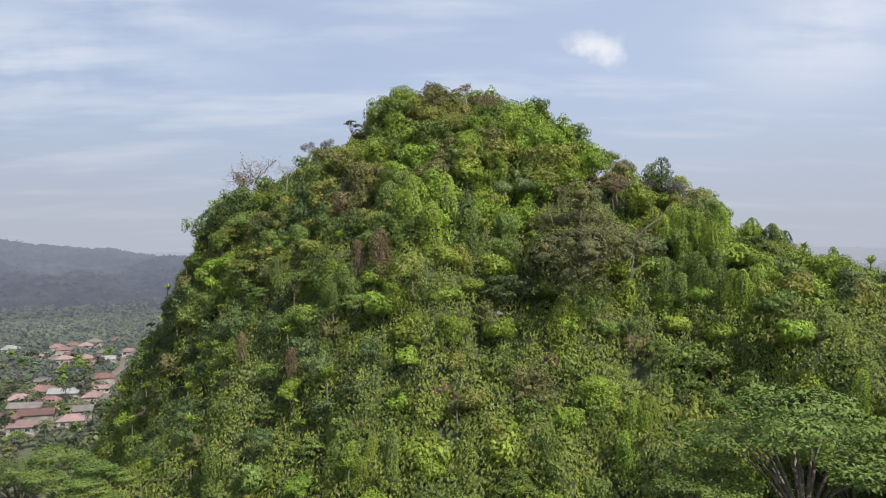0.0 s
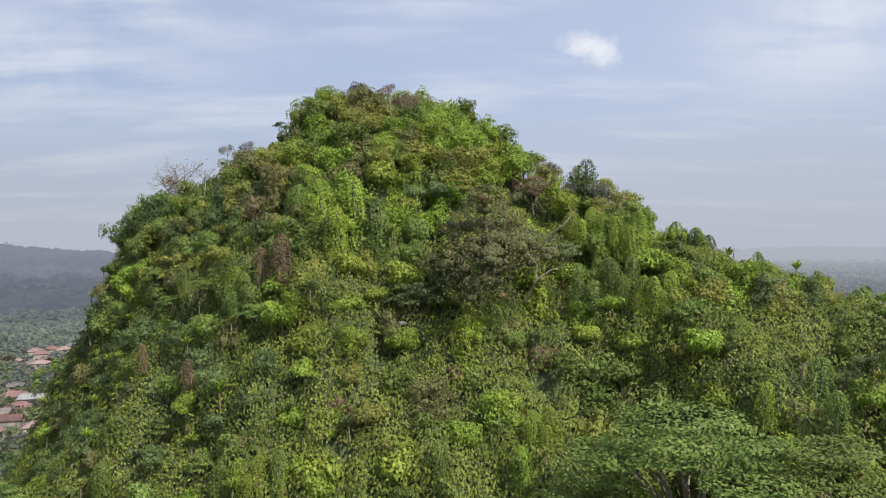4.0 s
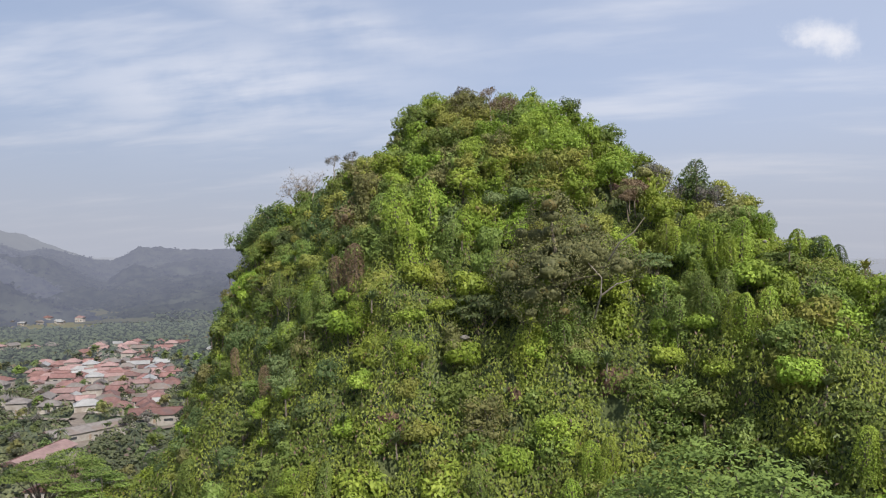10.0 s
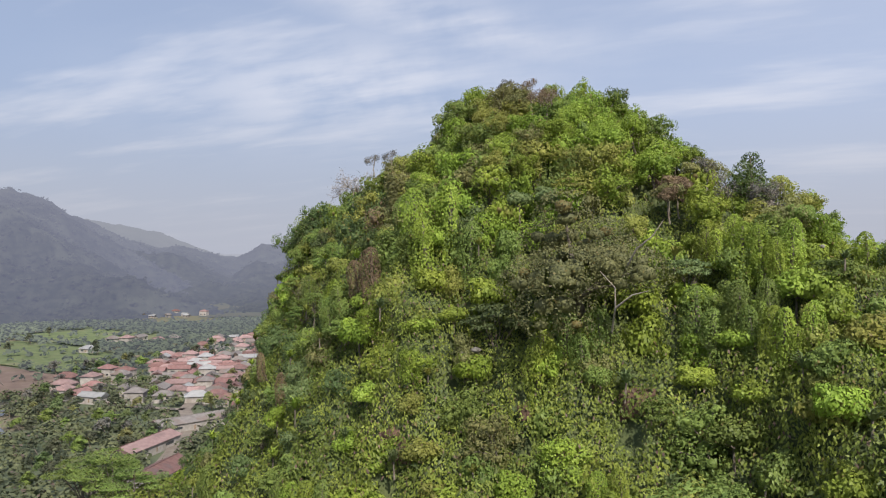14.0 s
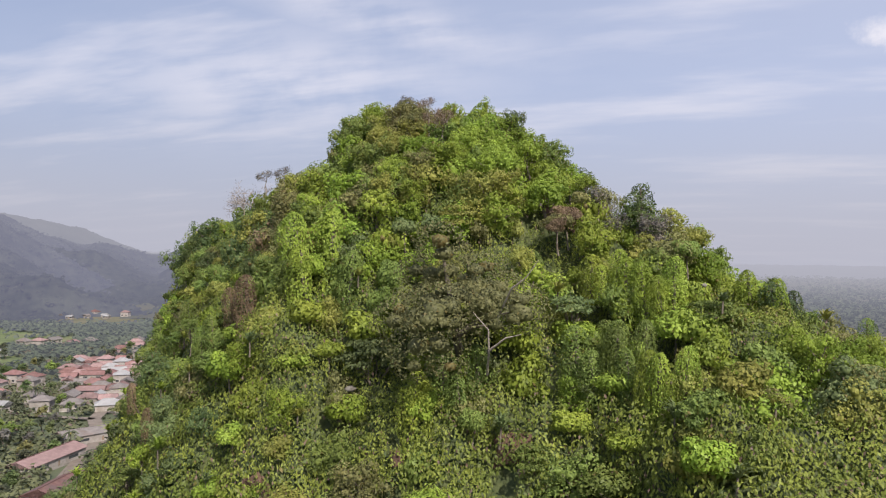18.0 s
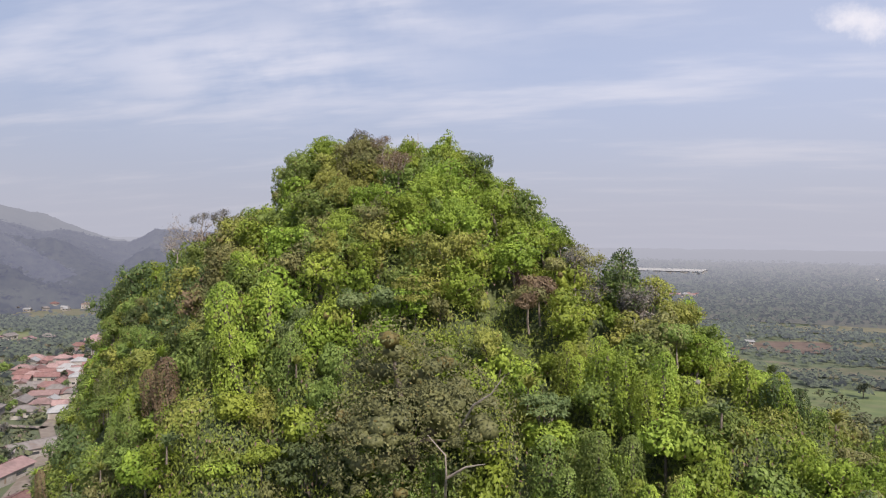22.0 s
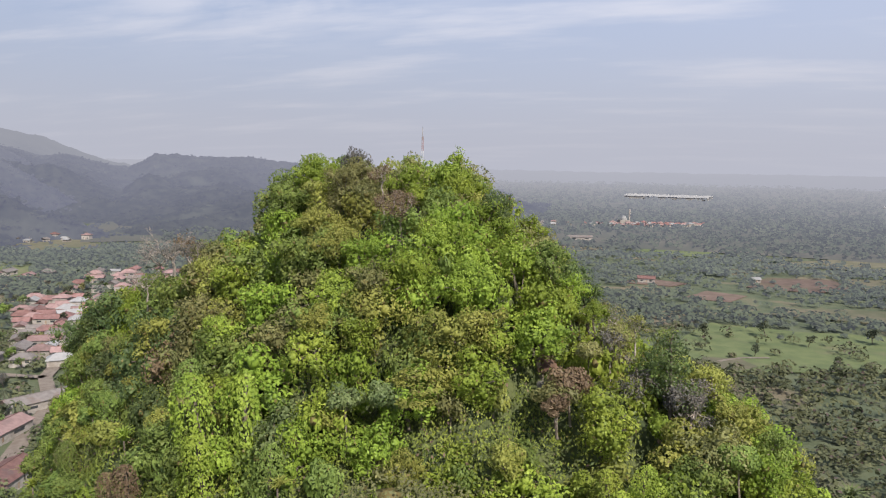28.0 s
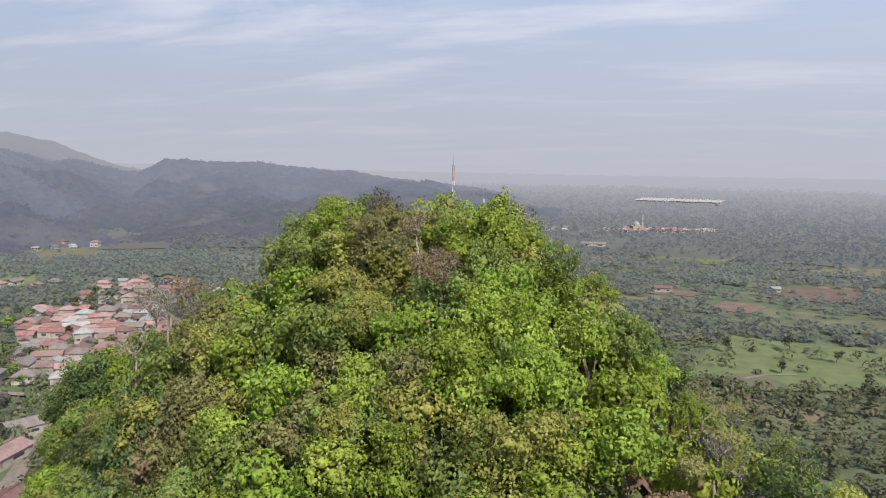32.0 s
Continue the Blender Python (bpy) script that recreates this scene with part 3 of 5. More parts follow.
def shrub_kind(seed, count, leaf):
    rng = np.random.default_rng(seed)
    blobs = [(0, 0, 0.1, 0.6, 0.75)]
    for _ in range(6):
        a, d = rng.uniform(0, 6.283), rng.uniform(0.35, 0.65)
        blobs.append((d * math.cos(a), d * math.sin(a), rng.uniform(-0.35, 0.35), rng.uniform(0.28, 0.5), rng.uniform(0.6, 1.0)))
    p, n = blob_points(rng, blobs, count)
    crown = crown_mesh("foliage", rng, leaves(rng, p, n, leaf, leaf * 0.62, 0.9, 0.4) + np.array([0, 0, 0.8]), blobs, np.array([0, 0, 0.8]))
    stem = join_tubes("stem", limbs_to(rng, np.array([0, 0, -0.9]), np.array([0, 0, 0.3]), [np.array(b[:3]) + [0, 0, 0.6] for b in blobs[1:]], 0.06, 4))
    return stem, crown


def blade_kind(seed, count):
    """A clump of long arching blades from one root."""
    rng = np.random.default_rng(seed)
    out = []
    for _ in range(count):
        a, tilt, l = rng.uniform(0, 6.283), rng.uniform(0.15, 1.0), rng.uniform(0.8, 1.5)
        d = np.array([math.cos(a) * math.sin(tilt), math.sin(a) * math.sin(tilt), math.cos(tilt)])
        side = np.array([-math.sin(a), math.cos(a), 0]) * 0.07
        p0, p1, p2 = d * 0.05, d * l * 0.6, d * l + np.array([math.cos(a), math.sin(a), -0.9]) * 0.28 * l
        out += [p0 - side, p0 + side, p1 + side, p1 - side, p1 - side, p1 + side, p2 + side * 0.1, p2 - side * 0.1]
    stem = join_tubes("stem", [tube([(0, 0, -1.2), (0, 0, 0.1)], [0.09, 0.06], 5)])
    return stem, quad_mesh("foliage", np.array(out))


# kind: builders, middle of the crown above the base in radii, names
KINDS = {
    "broad": ([broad_kind(s, 2200, 0.090, 1.0, 0.95, 10) for s in (1, 2, 3)], 2.4, "broadleaf_tree", "crown", "trunk"),
    "round": ([broad_kind(s, 2100, 0.090, 0.92, 1.05, 11) for s in (31, 32, 33)], 2.4, "round_tree", "crown", "trunk"),
    "big": ([broad_kind(s, 3600, 0.074, 1.0, 0.95, 13) for s in (4, 5)], 2.4, "large_broadleaf_tree", "crown", "trunk"),
    "feather": ([broad_kind(s, 16000, 0.033, 1.05, 0.8, 18, (-0.1, 1.7, 0.3), 0.4) for s in (34,)], 2.4, "feathery_tree", "crown", "trunk"),
    "umbrella": ([umbrella_kind(s, 1800, 0.10) for s in (6, 7)], 2.0, "umbrella_tree", "crown", "trunk"),
    "albizia": ([umbrella_kind(s, 6500, 0.050, 15, 1.0) for s in (8, 9)], 2.0, "albizia_tree", "crown", "trunk"),
    "column": ([column_kind(s, 2300, 0.115) for s in (10, 11, 12)], 1.2, "vine_covered_tree", "creeper", "trunk"),
    "tier": ([tier_kind(s, 2300, 0.11) for s in (13, 14)], 2.4, "conifer_tree", "crown", "trunk"),
    "twig": ([twig_kind(s, 900, 0.085) for s in (15, 16)], 2.3, "sparse_tree", "crown", "trunk"),
    "bare": ([twig_kind(s, 130, 0.06, 5, 0.55) for s in (17,)], 2.3, "bare_tree", "crown", "trunk"),
    "shrub": ([shrub_kind(s, 1150, 0.135) for s in (18, 19, 20)], 0.8, "shrub", "foliage", "stem"),
    "bush": ([shrub_kind(s, 520, 0.185) for s in (41, 42)], 0.8, "bush", "foliage", "stem"),
    "blade": ([blade_kind(s, 34) for s in (23, 24)], 0.6, "bladed_plant", "foliage", "stem"),
}
TONES = {"mid": "mid-green", "bright": "bright green", "lime": "lime-green", "yellow": "yellow-green", "dark": "dark green",
         "blue": "bluish green", "olive": "olive", "brown": "brownish dry", "grey": "grey-green", "dull": "greyish olive"}
SAYS = {"round": "{} dense round-crowned tree on the wooded hillside", "feather": "wide {} feathery tree leaning out of the slope",
        "broad": "{} rounded broadleaf tree on the wooded hillside", "big": "large {} broadleaf tree with heaped boughs on the hill",
        "umbrella": "{} spreading tree with flat tiers on the hill", "albizia": "wide {} albizia tree with feathery flat tiers",
        "column": "dead trunk smothered by {} hanging creepers", "tier": "upright {} tree with open tiers on the skyline",
        "twig": "thin {} tree with open crown and visible limbs", "bare": "leafless grey tree with fine purple-grey twigs on the ridge",
        "shrub": "dense {} shrub clinging to the steep slope", "bush": "low {} bush between the trees of the hilltop", "blade": "clump of long arching {} blades on the slope"}
dice = random.Random(7)
STANDING = []


def plant(kind, tone, x, y, z, r, tall=1.0, turn=None, jut=2.0):
    """A plant whose crown has its middle at x, y, z and the radius r; it stands out of the wood by jut at most."""
    if kind in ("broad", "round", "big", "umbrella", "shrub", "bush", "column") and y < 160:
        ax, ay = np.array([x]), np.array([y])
        n, lift = slope(ax, ay)[0], (z - canopy(ax, ay)[0])
        if kind == "column":
            over = min(0.0, lift * n[2] + 0.7 * r) + max(0.0, (lift + 1.7 * r * tall) * n[2] - 1.8)
        else:
            over = lift * n[2] + 1.12 * r * max(1.0, tall) - jut
            over = max(over, 0.0) + min(over + 0.8, 0.0)
        x, y, z = x - n[0] * over, y - n[1] * over, z - n[2] * over
    variants, middle, name, leafy, woody = KINDS[kind]
    stem, crown = variants[dice.randrange(len(variants))]
    ob = new(name)
    ob.matrix_basis = pose(x, y, z - middle * r * tall, dice.uniform(-4, 4), dice.uniform(-4, 4), dice.uniform(-42, 42) if turn is None else turn) @ Matrix.Diagonal((r, r, r * tall, 1))
    STANDING.append((x, y, z, r))
    link_part(woody, stem, ob, PALEBARK if kind in ("twig", "bare") else BARK)
    link_part(leafy, crown, ob, LEAF[tone])
    return tagged(ob, SAYS[kind].format(TONES[tone]), "bush" if kind in ("shrub", "bush", "blade") else "tree", SAYS[kind].format("").replace("  ", " ").strip())


# ---- trees that stand out on the hill ----
plant("albizia", "mid", 32.5, 68.5, 60.6, 9.6, 0.8)
plant("albizia", "mid", 43.0, 64.5, 59.0, 8.5, 0.8)
plant("albizia", "mid", 24.0, 69.0, 56.5, 6.5, 0.8)
tree = plant("feather", "dull", 16.8, 89.6, 81.6, 8.0, 0.92, 0)
for path in ([(20.6, 88.0, 75.0), (21.4, 85.6, 77.4), (21.5, 85.0, 79.2), (20.3, 84.6, 80.6)], [(21.4, 85.6, 77.4), (23.0, 84.8, 78.6), (24.4, 84.6, 79.0)], [(21.5, 88.0, 80.0), (23.2, 85.8, 82.6), (24.6, 85.2, 83.6), (25.6, 85.0, 85.0)]):
    flip = tree.matrix_basis.inverted()
    limb = tube([flip @ Vector(q) for q in path], np.linspace(0.014, 0.004, len(path)), 6)
    link_part("bare_limb", join_tubes("bare_limb", [limb]), tree, PALEBARK, "pale leafless limb")
plant("albizia", "mid", -47.8, 94.4, 51.6, 6.5, 0.70)
plant("albizia", "mid", -53.6, 94.6, 50.1, 6.0, 0.70)
plant("albizia", "mid", -42.5, 92.7, 51.0, 5.0, 0.70)
plant("albizia", "mid", 40.5, 75.7, 57.4, 7.0, 0.80)
plant("big", "mid", -6.6, 113.2, 99.1, 5.1, 0.90)
plant("broad", "mid", -10.0, 120.2, 102.6, 3.2)
plant("round", "grey", -2.5, 123.9, 103.0, 2.2, 1.20, jut=2.6)
plant("broad", "olive", 1.5, 118.5, 103.5, 2.5)
plant("broad", "mid", 6.8, 114.2, 101.3, 3.1)
plant("big", "bright", 11.4, 115.2, 100.7, 3.7)
plant("round", "dark", 15.4, 117.4, 102.4, 2.0, 1.15, jut=3.4)
plant("big", "mid", 21.2, 120.2, 97.9, 3.9, 0.90)
plant("broad", "dark", 24.5, 118.7, 95.3, 2.3)
plant("twig", "grey", 26.9, 110.6, 91.9, 2.3)
plant("twig", "grey", 29.3, 109.4, 89.3, 2.1)
plant("tier", "dark", 31.8, 109.2, 90.0, 2.5)
plant("twig", "grey", 33.5, 107.4, 88.3, 2.1)
plant("broad", "olive", 35.4, 103.5, 86.6, 2.9, 0.90)
plant("umbrella", "dark", -16.4, 134.0, 102.4, 1.7, jut=4.5)
plant("broad", "olive", -15.7, 114.5, 95.3, 3.9, 0.90)
plant("broad", "mid", -23.0, 128.7, 96.5, 3.0)
plant("bare", "grey", -32.6, 133.6, 95.2, 4.0)
plant("big", "dark", -32.7, 121.7, 87.5, 4.2, 0.90, jut=3.2)
plant("big", "dark", -38.7, 123.2, 85.0, 3.4, 1.10, jut=3.8)
plant("big", "bright", -44.5, 132.5, 82.0, 4.2, 1.00)
plant("big", "dark", -45.4, 133.0, 76.0, 3.6, 1.20)
plant("broad", "dark", -42.6, 121.7, 72.0, 3.4)
plant("big", "brown", -15.7, 108.1, 89.0, 4.5)
plant("broad", "olive", -11.6, 108.0, 91.8, 3.6)
plant("umbrella", "yellow", -28.2, 112.8, 80.6, 6.4)
plant("column", "lime", -2.6, 98.6, 83.6, 2.2, 1.20)
plant("column", "lime", 0.6, 98.2, 84.5, 2.3, 1.25)
plant("column", "lime", -1.0, 97.4, 79.6, 1.9, 1.10)
plant("broad", "mid", -6.5, 104.0, 89.8, 3.1)
plant("column", "brown", -6.7, 95.5, 79.0, 1.6)
plant("broad", "yellow", 7.6, 105.1, 94.1, 3.2)
plant("big", "yellow", 15.5, 105.0, 92.4, 4.0)
plant("big", "mid", 3.7, 105.4, 94.6, 3.5)
plant("broad", "mid", -1.9, 110.9, 99.1, 3.8)
plant("broad", "bright", 9.5, 108.4, 97.4, 2.9)
plant("umbrella", "blue", 8.0, 91.8, 75.5, 4.1)
plant("big", "olive", 10.1, 84.4, 65.4, 3.0)
plant("column", "mid", 15.7, 91.3, 73.4, 1.9, 1.00)
plant("column", "mid", 18.9, 91.3, 74.2, 1.7, 1.05)
plant("column", "mid", 17.4, 90.8, 71.9, 1.5, 0.90)
plant("column", "lime", 13.6, 88.3, 71.3, 1.7, 1.30)
plant("column", "brown", -18.3, 92.0, 66.6, 1.0, 1.10)
plant("column", "brown", -26.1, 98.2, 68.0, 0.8, 1.20)
plant("big", "bright", 43.5, 88.5, 76.1, 4.4)
plant("round", "blue", 49.5, 89.8, 76.0, 3.0)
plant("column", "lime", 34.8, 88.3, 74.9, 1.3, 1.30)
plant("column", "lime", 37.0, 88.3, 75.4, 1.2, 1.37)
plant("column", "lime", 36.0, 87.9, 73.8, 1.1, 1.17)
plant("shrub", "yellow", 38.4, 83.3, 70.1, 3.1)
plant("broad", "lime", 17.3, 84.3, 64.4, 2.9, 0.80)
plant("big", "mid", 28.3, 86.8, 67.2, 4.1, 0.90)
plant("broad", "yellow", 27.5, 82.7, 61.6, 3.0)
plant("column", "lime", 20.7, 82.2, 61.8, 1.2, 1.10)
plant("column", "lime", 22.7, 82.2, 62.3, 1.1, 1.16)
plant("column", "lime", 21.8, 81.9, 60.8, 1.0, 0.99)
plant("column", "lime", -10.1, 81.9, 57.1, 1.4, 1.00)
plant("column", "lime", -7.8, 81.9, 57.7, 1.2, 1.05)
plant("column", "lime", -8.9, 81.6, 56.0, 1.1, 0.90)
plant("shrub", "lime", 6.9, 80.8, 59.7, 3.4)
plant("shrub", "lime", -2.8, 81.2, 58.4, 3.7)
plant("broad", "mid", -16.0, 95.1, 71.9, 3.2)
plant("column", "mid", -13.8, 95.5, 74.7, 1.5, 1.00)
plant("column", "mid", -11.2, 95.5, 75.3, 1.4, 1.05)
plant("column", "mid", -12.4, 95.1, 73.5, 1.2, 0.90)
plant("column", "mid", 27.7, 93.0, 76.0, 1.9, 1.00)
plant("column", "mid", 30.9, 93.0, 76.7, 1.7, 1.05)
plant("column", "mid", 29.4, 92.5, 74.4, 1.5, 0.90)
plant("column", "mid", 31.1, 91.6, 76.1, 1.5, 1.30)
plant("column", "mid", 33.8, 91.6, 76.8, 1.4, 1.37)
plant("column", "mid", 32.5, 91.2, 74.9, 1.2, 1.17)
plant("column", "lime", 34.0, 89.1, 74.8, 1.3, 1.40)
plant("umbrella", "mid", 39.2, 94.6, 80.9, 3.2)
plant("column", "dark", 44.4, 101.5, 80.8, 1.4, 1.10)
plant("column", "dark", 46.7, 101.4, 81.4, 1.2, 1.16)
plant("column", "dark", 45.6, 101.1, 79.7, 1.1, 0.99)
plant("big", "bright", 47.0, 92.4, 77.9, 2.6)
plant("shrub", "yellow", 41.3, 87.8, 76.1, 2.4)
plant("umbrella", "blue", 26.4, 96.8, 80.2, 2.7)
plant("shrub", "olive", 23.3, 104.5, 88.5, 2.0)
plant("column", "brown", -9.8, 96.3, 78.8, 1.1, 1.10)
plant("umbrella", "yellow", -25.0, 107.1, 79.9, 4.0)
plant("big", "dark", -34.6, 120.4, 85.8, 2.8)
plant("column", "mid", -6.6, 102.1, 86.1, 1.6, 0.90)
plant("broad", "blue", 3.7, 98.1, 85.3, 2.9)
plant("umbrella", "yellow", 13.4, 101.9, 89.2, 2.9)
plant("column", "bright", 42.4, 102.1, 81.8, 1.4, 1.10)
plant("column", "bright", 44.8, 102.1, 82.4, 1.2, 1.16)
plant("column", "bright", 43.7, 101.8, 80.7, 1.1, 0.99)
plant("broad", "olive", 50.7, 107.7, 78.4, 2.7)
plant("big", "bright", 49.7, 93.7, 77.6, 2.8)
plant("broad", "mid", 39.9, 108.5, 86.1, 1.8)
plant("shrub", "mid", 36.6, 102.9, 86.2, 1.7)
plant("column", "lime", 33.1, 97.2, 82.4, 1.4, 1.10)
plant("column", "lime", 35.5, 97.1, 83.0, 1.3, 1.16)
plant("column", "lime", 34.4, 96.8, 81.2, 1.2, 0.99)
plant("column", "lime", 28.0, 99.1, 83.5, 1.3, 1.00)
plant("column", "lime", 30.2, 99.1, 84.1, 1.2, 1.05)
plant("column", "lime", 29.2, 98.8, 82.5, 1.1, 0.90)
plant("shrub", "brown", 24.1, 105.9, 89.3, 2.1)
plant("broad", "yellow", 37.6, 108.5, 87.7, 1.5)
plant("big", "bright", 12.7, 112.3, 99.0, 2.8)
plant("big", "bright", 9.9, 108.9, 97.4, 2.3)
plant("big", "bright", 14.0, 117.0, 101.0, 2.8)
plant("big", "bright", 17.7, 122.3, 100.1, 1.9)
plant("big", "bright", 22.8, 116.6, 95.1, 2.0)
plant("big", "bright", 24.2, 112.8, 93.1, 1.4)
plant("big", "lime", 4.1, 106.2, 95.6, 2.5)
plant("broad", "mid", 0.1, 110.1, 99.0, 2.9)
plant("broad", "bright", 4.7, 109.3, 98.9, 2.4)
plant("big", "yellow", 13.1, 105.1, 92.6, 2.8)
plant("broad", "yellow", 17.1, 107.0, 92.9, 2.4)
plant("broad", "bright", 7.2, 103.5, 92.8, 2.0)
plant("broad", "yellow", 3.2, 104.0, 93.2, 1.8)
plant("twig", "brown", 7.0, 114.0, 102.5, 2.2)
plant("twig", "brown", 3.9, 117.5, 105.3, 1.6)
plant("big", "olive", -0.9, 120.7, 106.2, 2.5)
plant("big", "bright", 1.1, 133.4, 105.2, 3.0, 1.0, jut=3.2)
plant("big", "bright", 6.8, 134.5, 104.0, 2.8, 1.0, jut=2.8)
plant("big", "bright", -5.9, 123.2, 105.4, 2.7)
plant("broad", "mid", -7.6, 118.0, 102.7, 2.3)
plant("bare", "grey", -36.0, 134.5, 93.6, 3.2)
plant("twig", "brown", -37.9, 143.8, 92.6, 4.6, 0.90)
plant("big", "bright", -34.0, 124.4, 89.2, 4.0)
plant("big", "dark", -35.8, 121.7, 86.9, 3.3)
plant("broad", "yellow", -17.3, 109.5, 90.1, 3.4)
plant("broad", "olive", -12.0, 108.4, 92.4, 2.9)
plant("broad", "lime", -6.7, 104.8, 91.2, 2.0)
plant("broad", "olive", 26.6, 111.9, 91.7, 1.9)
plant("tier", "mid", 31.3, 113.4, 90.8, 1.8, 0.90)
plant("twig", "yellow", 28.5, 119.4, 91.9, 1.6)
plant("broad", "yellow", 34.6, 110.0, 89.5, 2.1)
plant("broad", "lime", 37.7, 109.0, 87.7, 1.8)
plant("shrub", "blue", 11.1, 100.8, 88.4, 1.9)
plant("shrub", "blue", 8.0, 99.8, 88.0, 1.7)
plant("shrub", "olive", 24.7, 108.4, 90.6, 1.3)
plant("shrub", "brown", 23.3, 103.8, 87.7, 1.3)
plant("round", "bright", 5.6, 121.4, 106.1, 2.2, 1.10)
plant("big", "olive", -0.9, 118.5, 105.2, 2.6, 1.10)
plant("twig", "brown", 6.0, 114.4, 103.0, 1.9, 0.90)
plant("big", "mid", -9.9, 123.8, 103.7, 2.6, 1.10)
plant("big", "bright", 10.1, 124.3, 105.0, 3.2)
plant("big", "lime", 11.6, 112.9, 99.7, 2.9)
plant("big", "yellow", 2.0, 110.3, 99.8, 2.3)
plant("big", "bright", 14.7, 109.5, 96.1, 2.6)
plant("broad", "olive", 6.9, 107.0, 96.5, 2.1)
plant("broad", "yellow", 20.4, 121.2, 97.9, 2.5)
plant("broad", "mid", 15.7, 119.3, 100.8, 1.7)
plant("round", "yellow", -2.0, 113.2, 101.6, 2.4)
plant("round", "dark", 22.7, 120.2, 95.7, 2.2)
plant("round", "mid", 20.7, 116.0, 98.2, 2.3, jut=3.0)
plant("twig", "grey", -20.9, 117.9, 96.4, 1.5)
plant("twig", "grey", -17.5, 117.6, 96.8, 1.5)
plant("bare", "grey", -24.3, 117.6, 93.0, 1.9)
plant("twig", "olive", 26.2, 117.0, 93.1, 2.1)
plant("twig", "grey", 33.8, 108.6, 88.8, 2.4)
plant("broad", "yellow", 36.9, 107.2, 87.3, 2.1)
plant("twig", "grey", 32.7, 107.6, 88.5, 2.5)

# ---- the cover of the slopes between them ----
def scatter(rng, count, side, depth):
    """Points spread evenly over the slopes that face the valley."""
    cell = 0.5
    gx, gy = (a.ravel() for a in np.meshgrid(np.arange(-72, 90, cell), np.arange(50, 158, cell)))
    z, n = canopy(gx, gy), slope(gx, gy)
    front = ((n[:, 1] < 0.2) | (gx > 25) & (n[:, 1] < 0.75)) & (gy < 140) | (z > 92) & (gy < 150)
    weight = np.minimum(1 / n[:, 2], 4.5) / 4.5 * (front & (z > side))
    pick = rng.choice(len(gx), int(count * weight.mean()), p=weight / weight.sum())
    x, y = gx[pick] + rng.random(len(pick)) * cell, gy[pick] + rng.random(len(pick)) * cell
    p, n = skin(x, y, depth)
    return p, n, np.stack((x, y), 1)


PATCHES = [(22.7, 87.4, 66.2, 1.7), (12.4, 88.2, 68.7, 0.9), (12.9, 85.6, 64.7, 1.0), (0.6, 82.6, 59.9, 1.2), (23.7, 107.6, 90.2, 1.8), (-0.4, 83.3, 60.7, 1.0)]


def off_patches(p, rng, clear=0.0):
    keep = np.ones(len(p), bool)
    for x, y, z, r in PATCHES:
        d = np.linalg.norm((p - [x, y, z]) * [1, 0.6, 1], axis=1)
        keep &= d > clear + r * rng.uniform(0.6, 1.15, len(p))
    return keep


def cover(name, mat, label, seed, count, depth, leaf, droop, low, high, grain):
    rng = np.random.default_rng(seed)
    p, n, at = scatter(rng, count, 20, depth)
    keep = off_patches(p, rng) & (p[:, 2] > low) & (p[:, 2] < high)
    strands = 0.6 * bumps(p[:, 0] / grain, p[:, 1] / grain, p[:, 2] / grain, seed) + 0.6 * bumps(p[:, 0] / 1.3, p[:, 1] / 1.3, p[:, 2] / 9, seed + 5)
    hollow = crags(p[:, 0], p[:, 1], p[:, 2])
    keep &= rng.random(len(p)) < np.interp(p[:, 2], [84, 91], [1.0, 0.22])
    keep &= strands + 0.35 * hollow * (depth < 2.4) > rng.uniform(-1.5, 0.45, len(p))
    p, at = p[keep], at[keep]
    n = mound_facing(at[:, 0], at[:, 1], depth, n[keep])
    p = p + n * (rng.random(len(p)) ** 2 * 0.8)[:, None]
    size = leaf * np.interp(p[:, 2], [62, 82], [1.0, 0.72])[:, None]
    ob = new(name, quad_mesh(name, leaves(rng, p, n, size, size * 0.48, droop, 0.45)))
    ob.data.materials.append(mat)
    tagged(ob, label, "creepers", kind="stuff")


cover("creeper_carpet", CREEPER, "carpet of lime and mid-green creepers over the slope", 51, 2900000, 1.9, 0.39, 1.3, 40, 110, 5.0)
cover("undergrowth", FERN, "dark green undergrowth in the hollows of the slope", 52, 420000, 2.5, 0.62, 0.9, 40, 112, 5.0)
cover("dry_vines", STRAW, "brown dry vines hanging on the slope", 53, 110000, 1.85, 0.42, 2.2, 45, 100, 3.0)


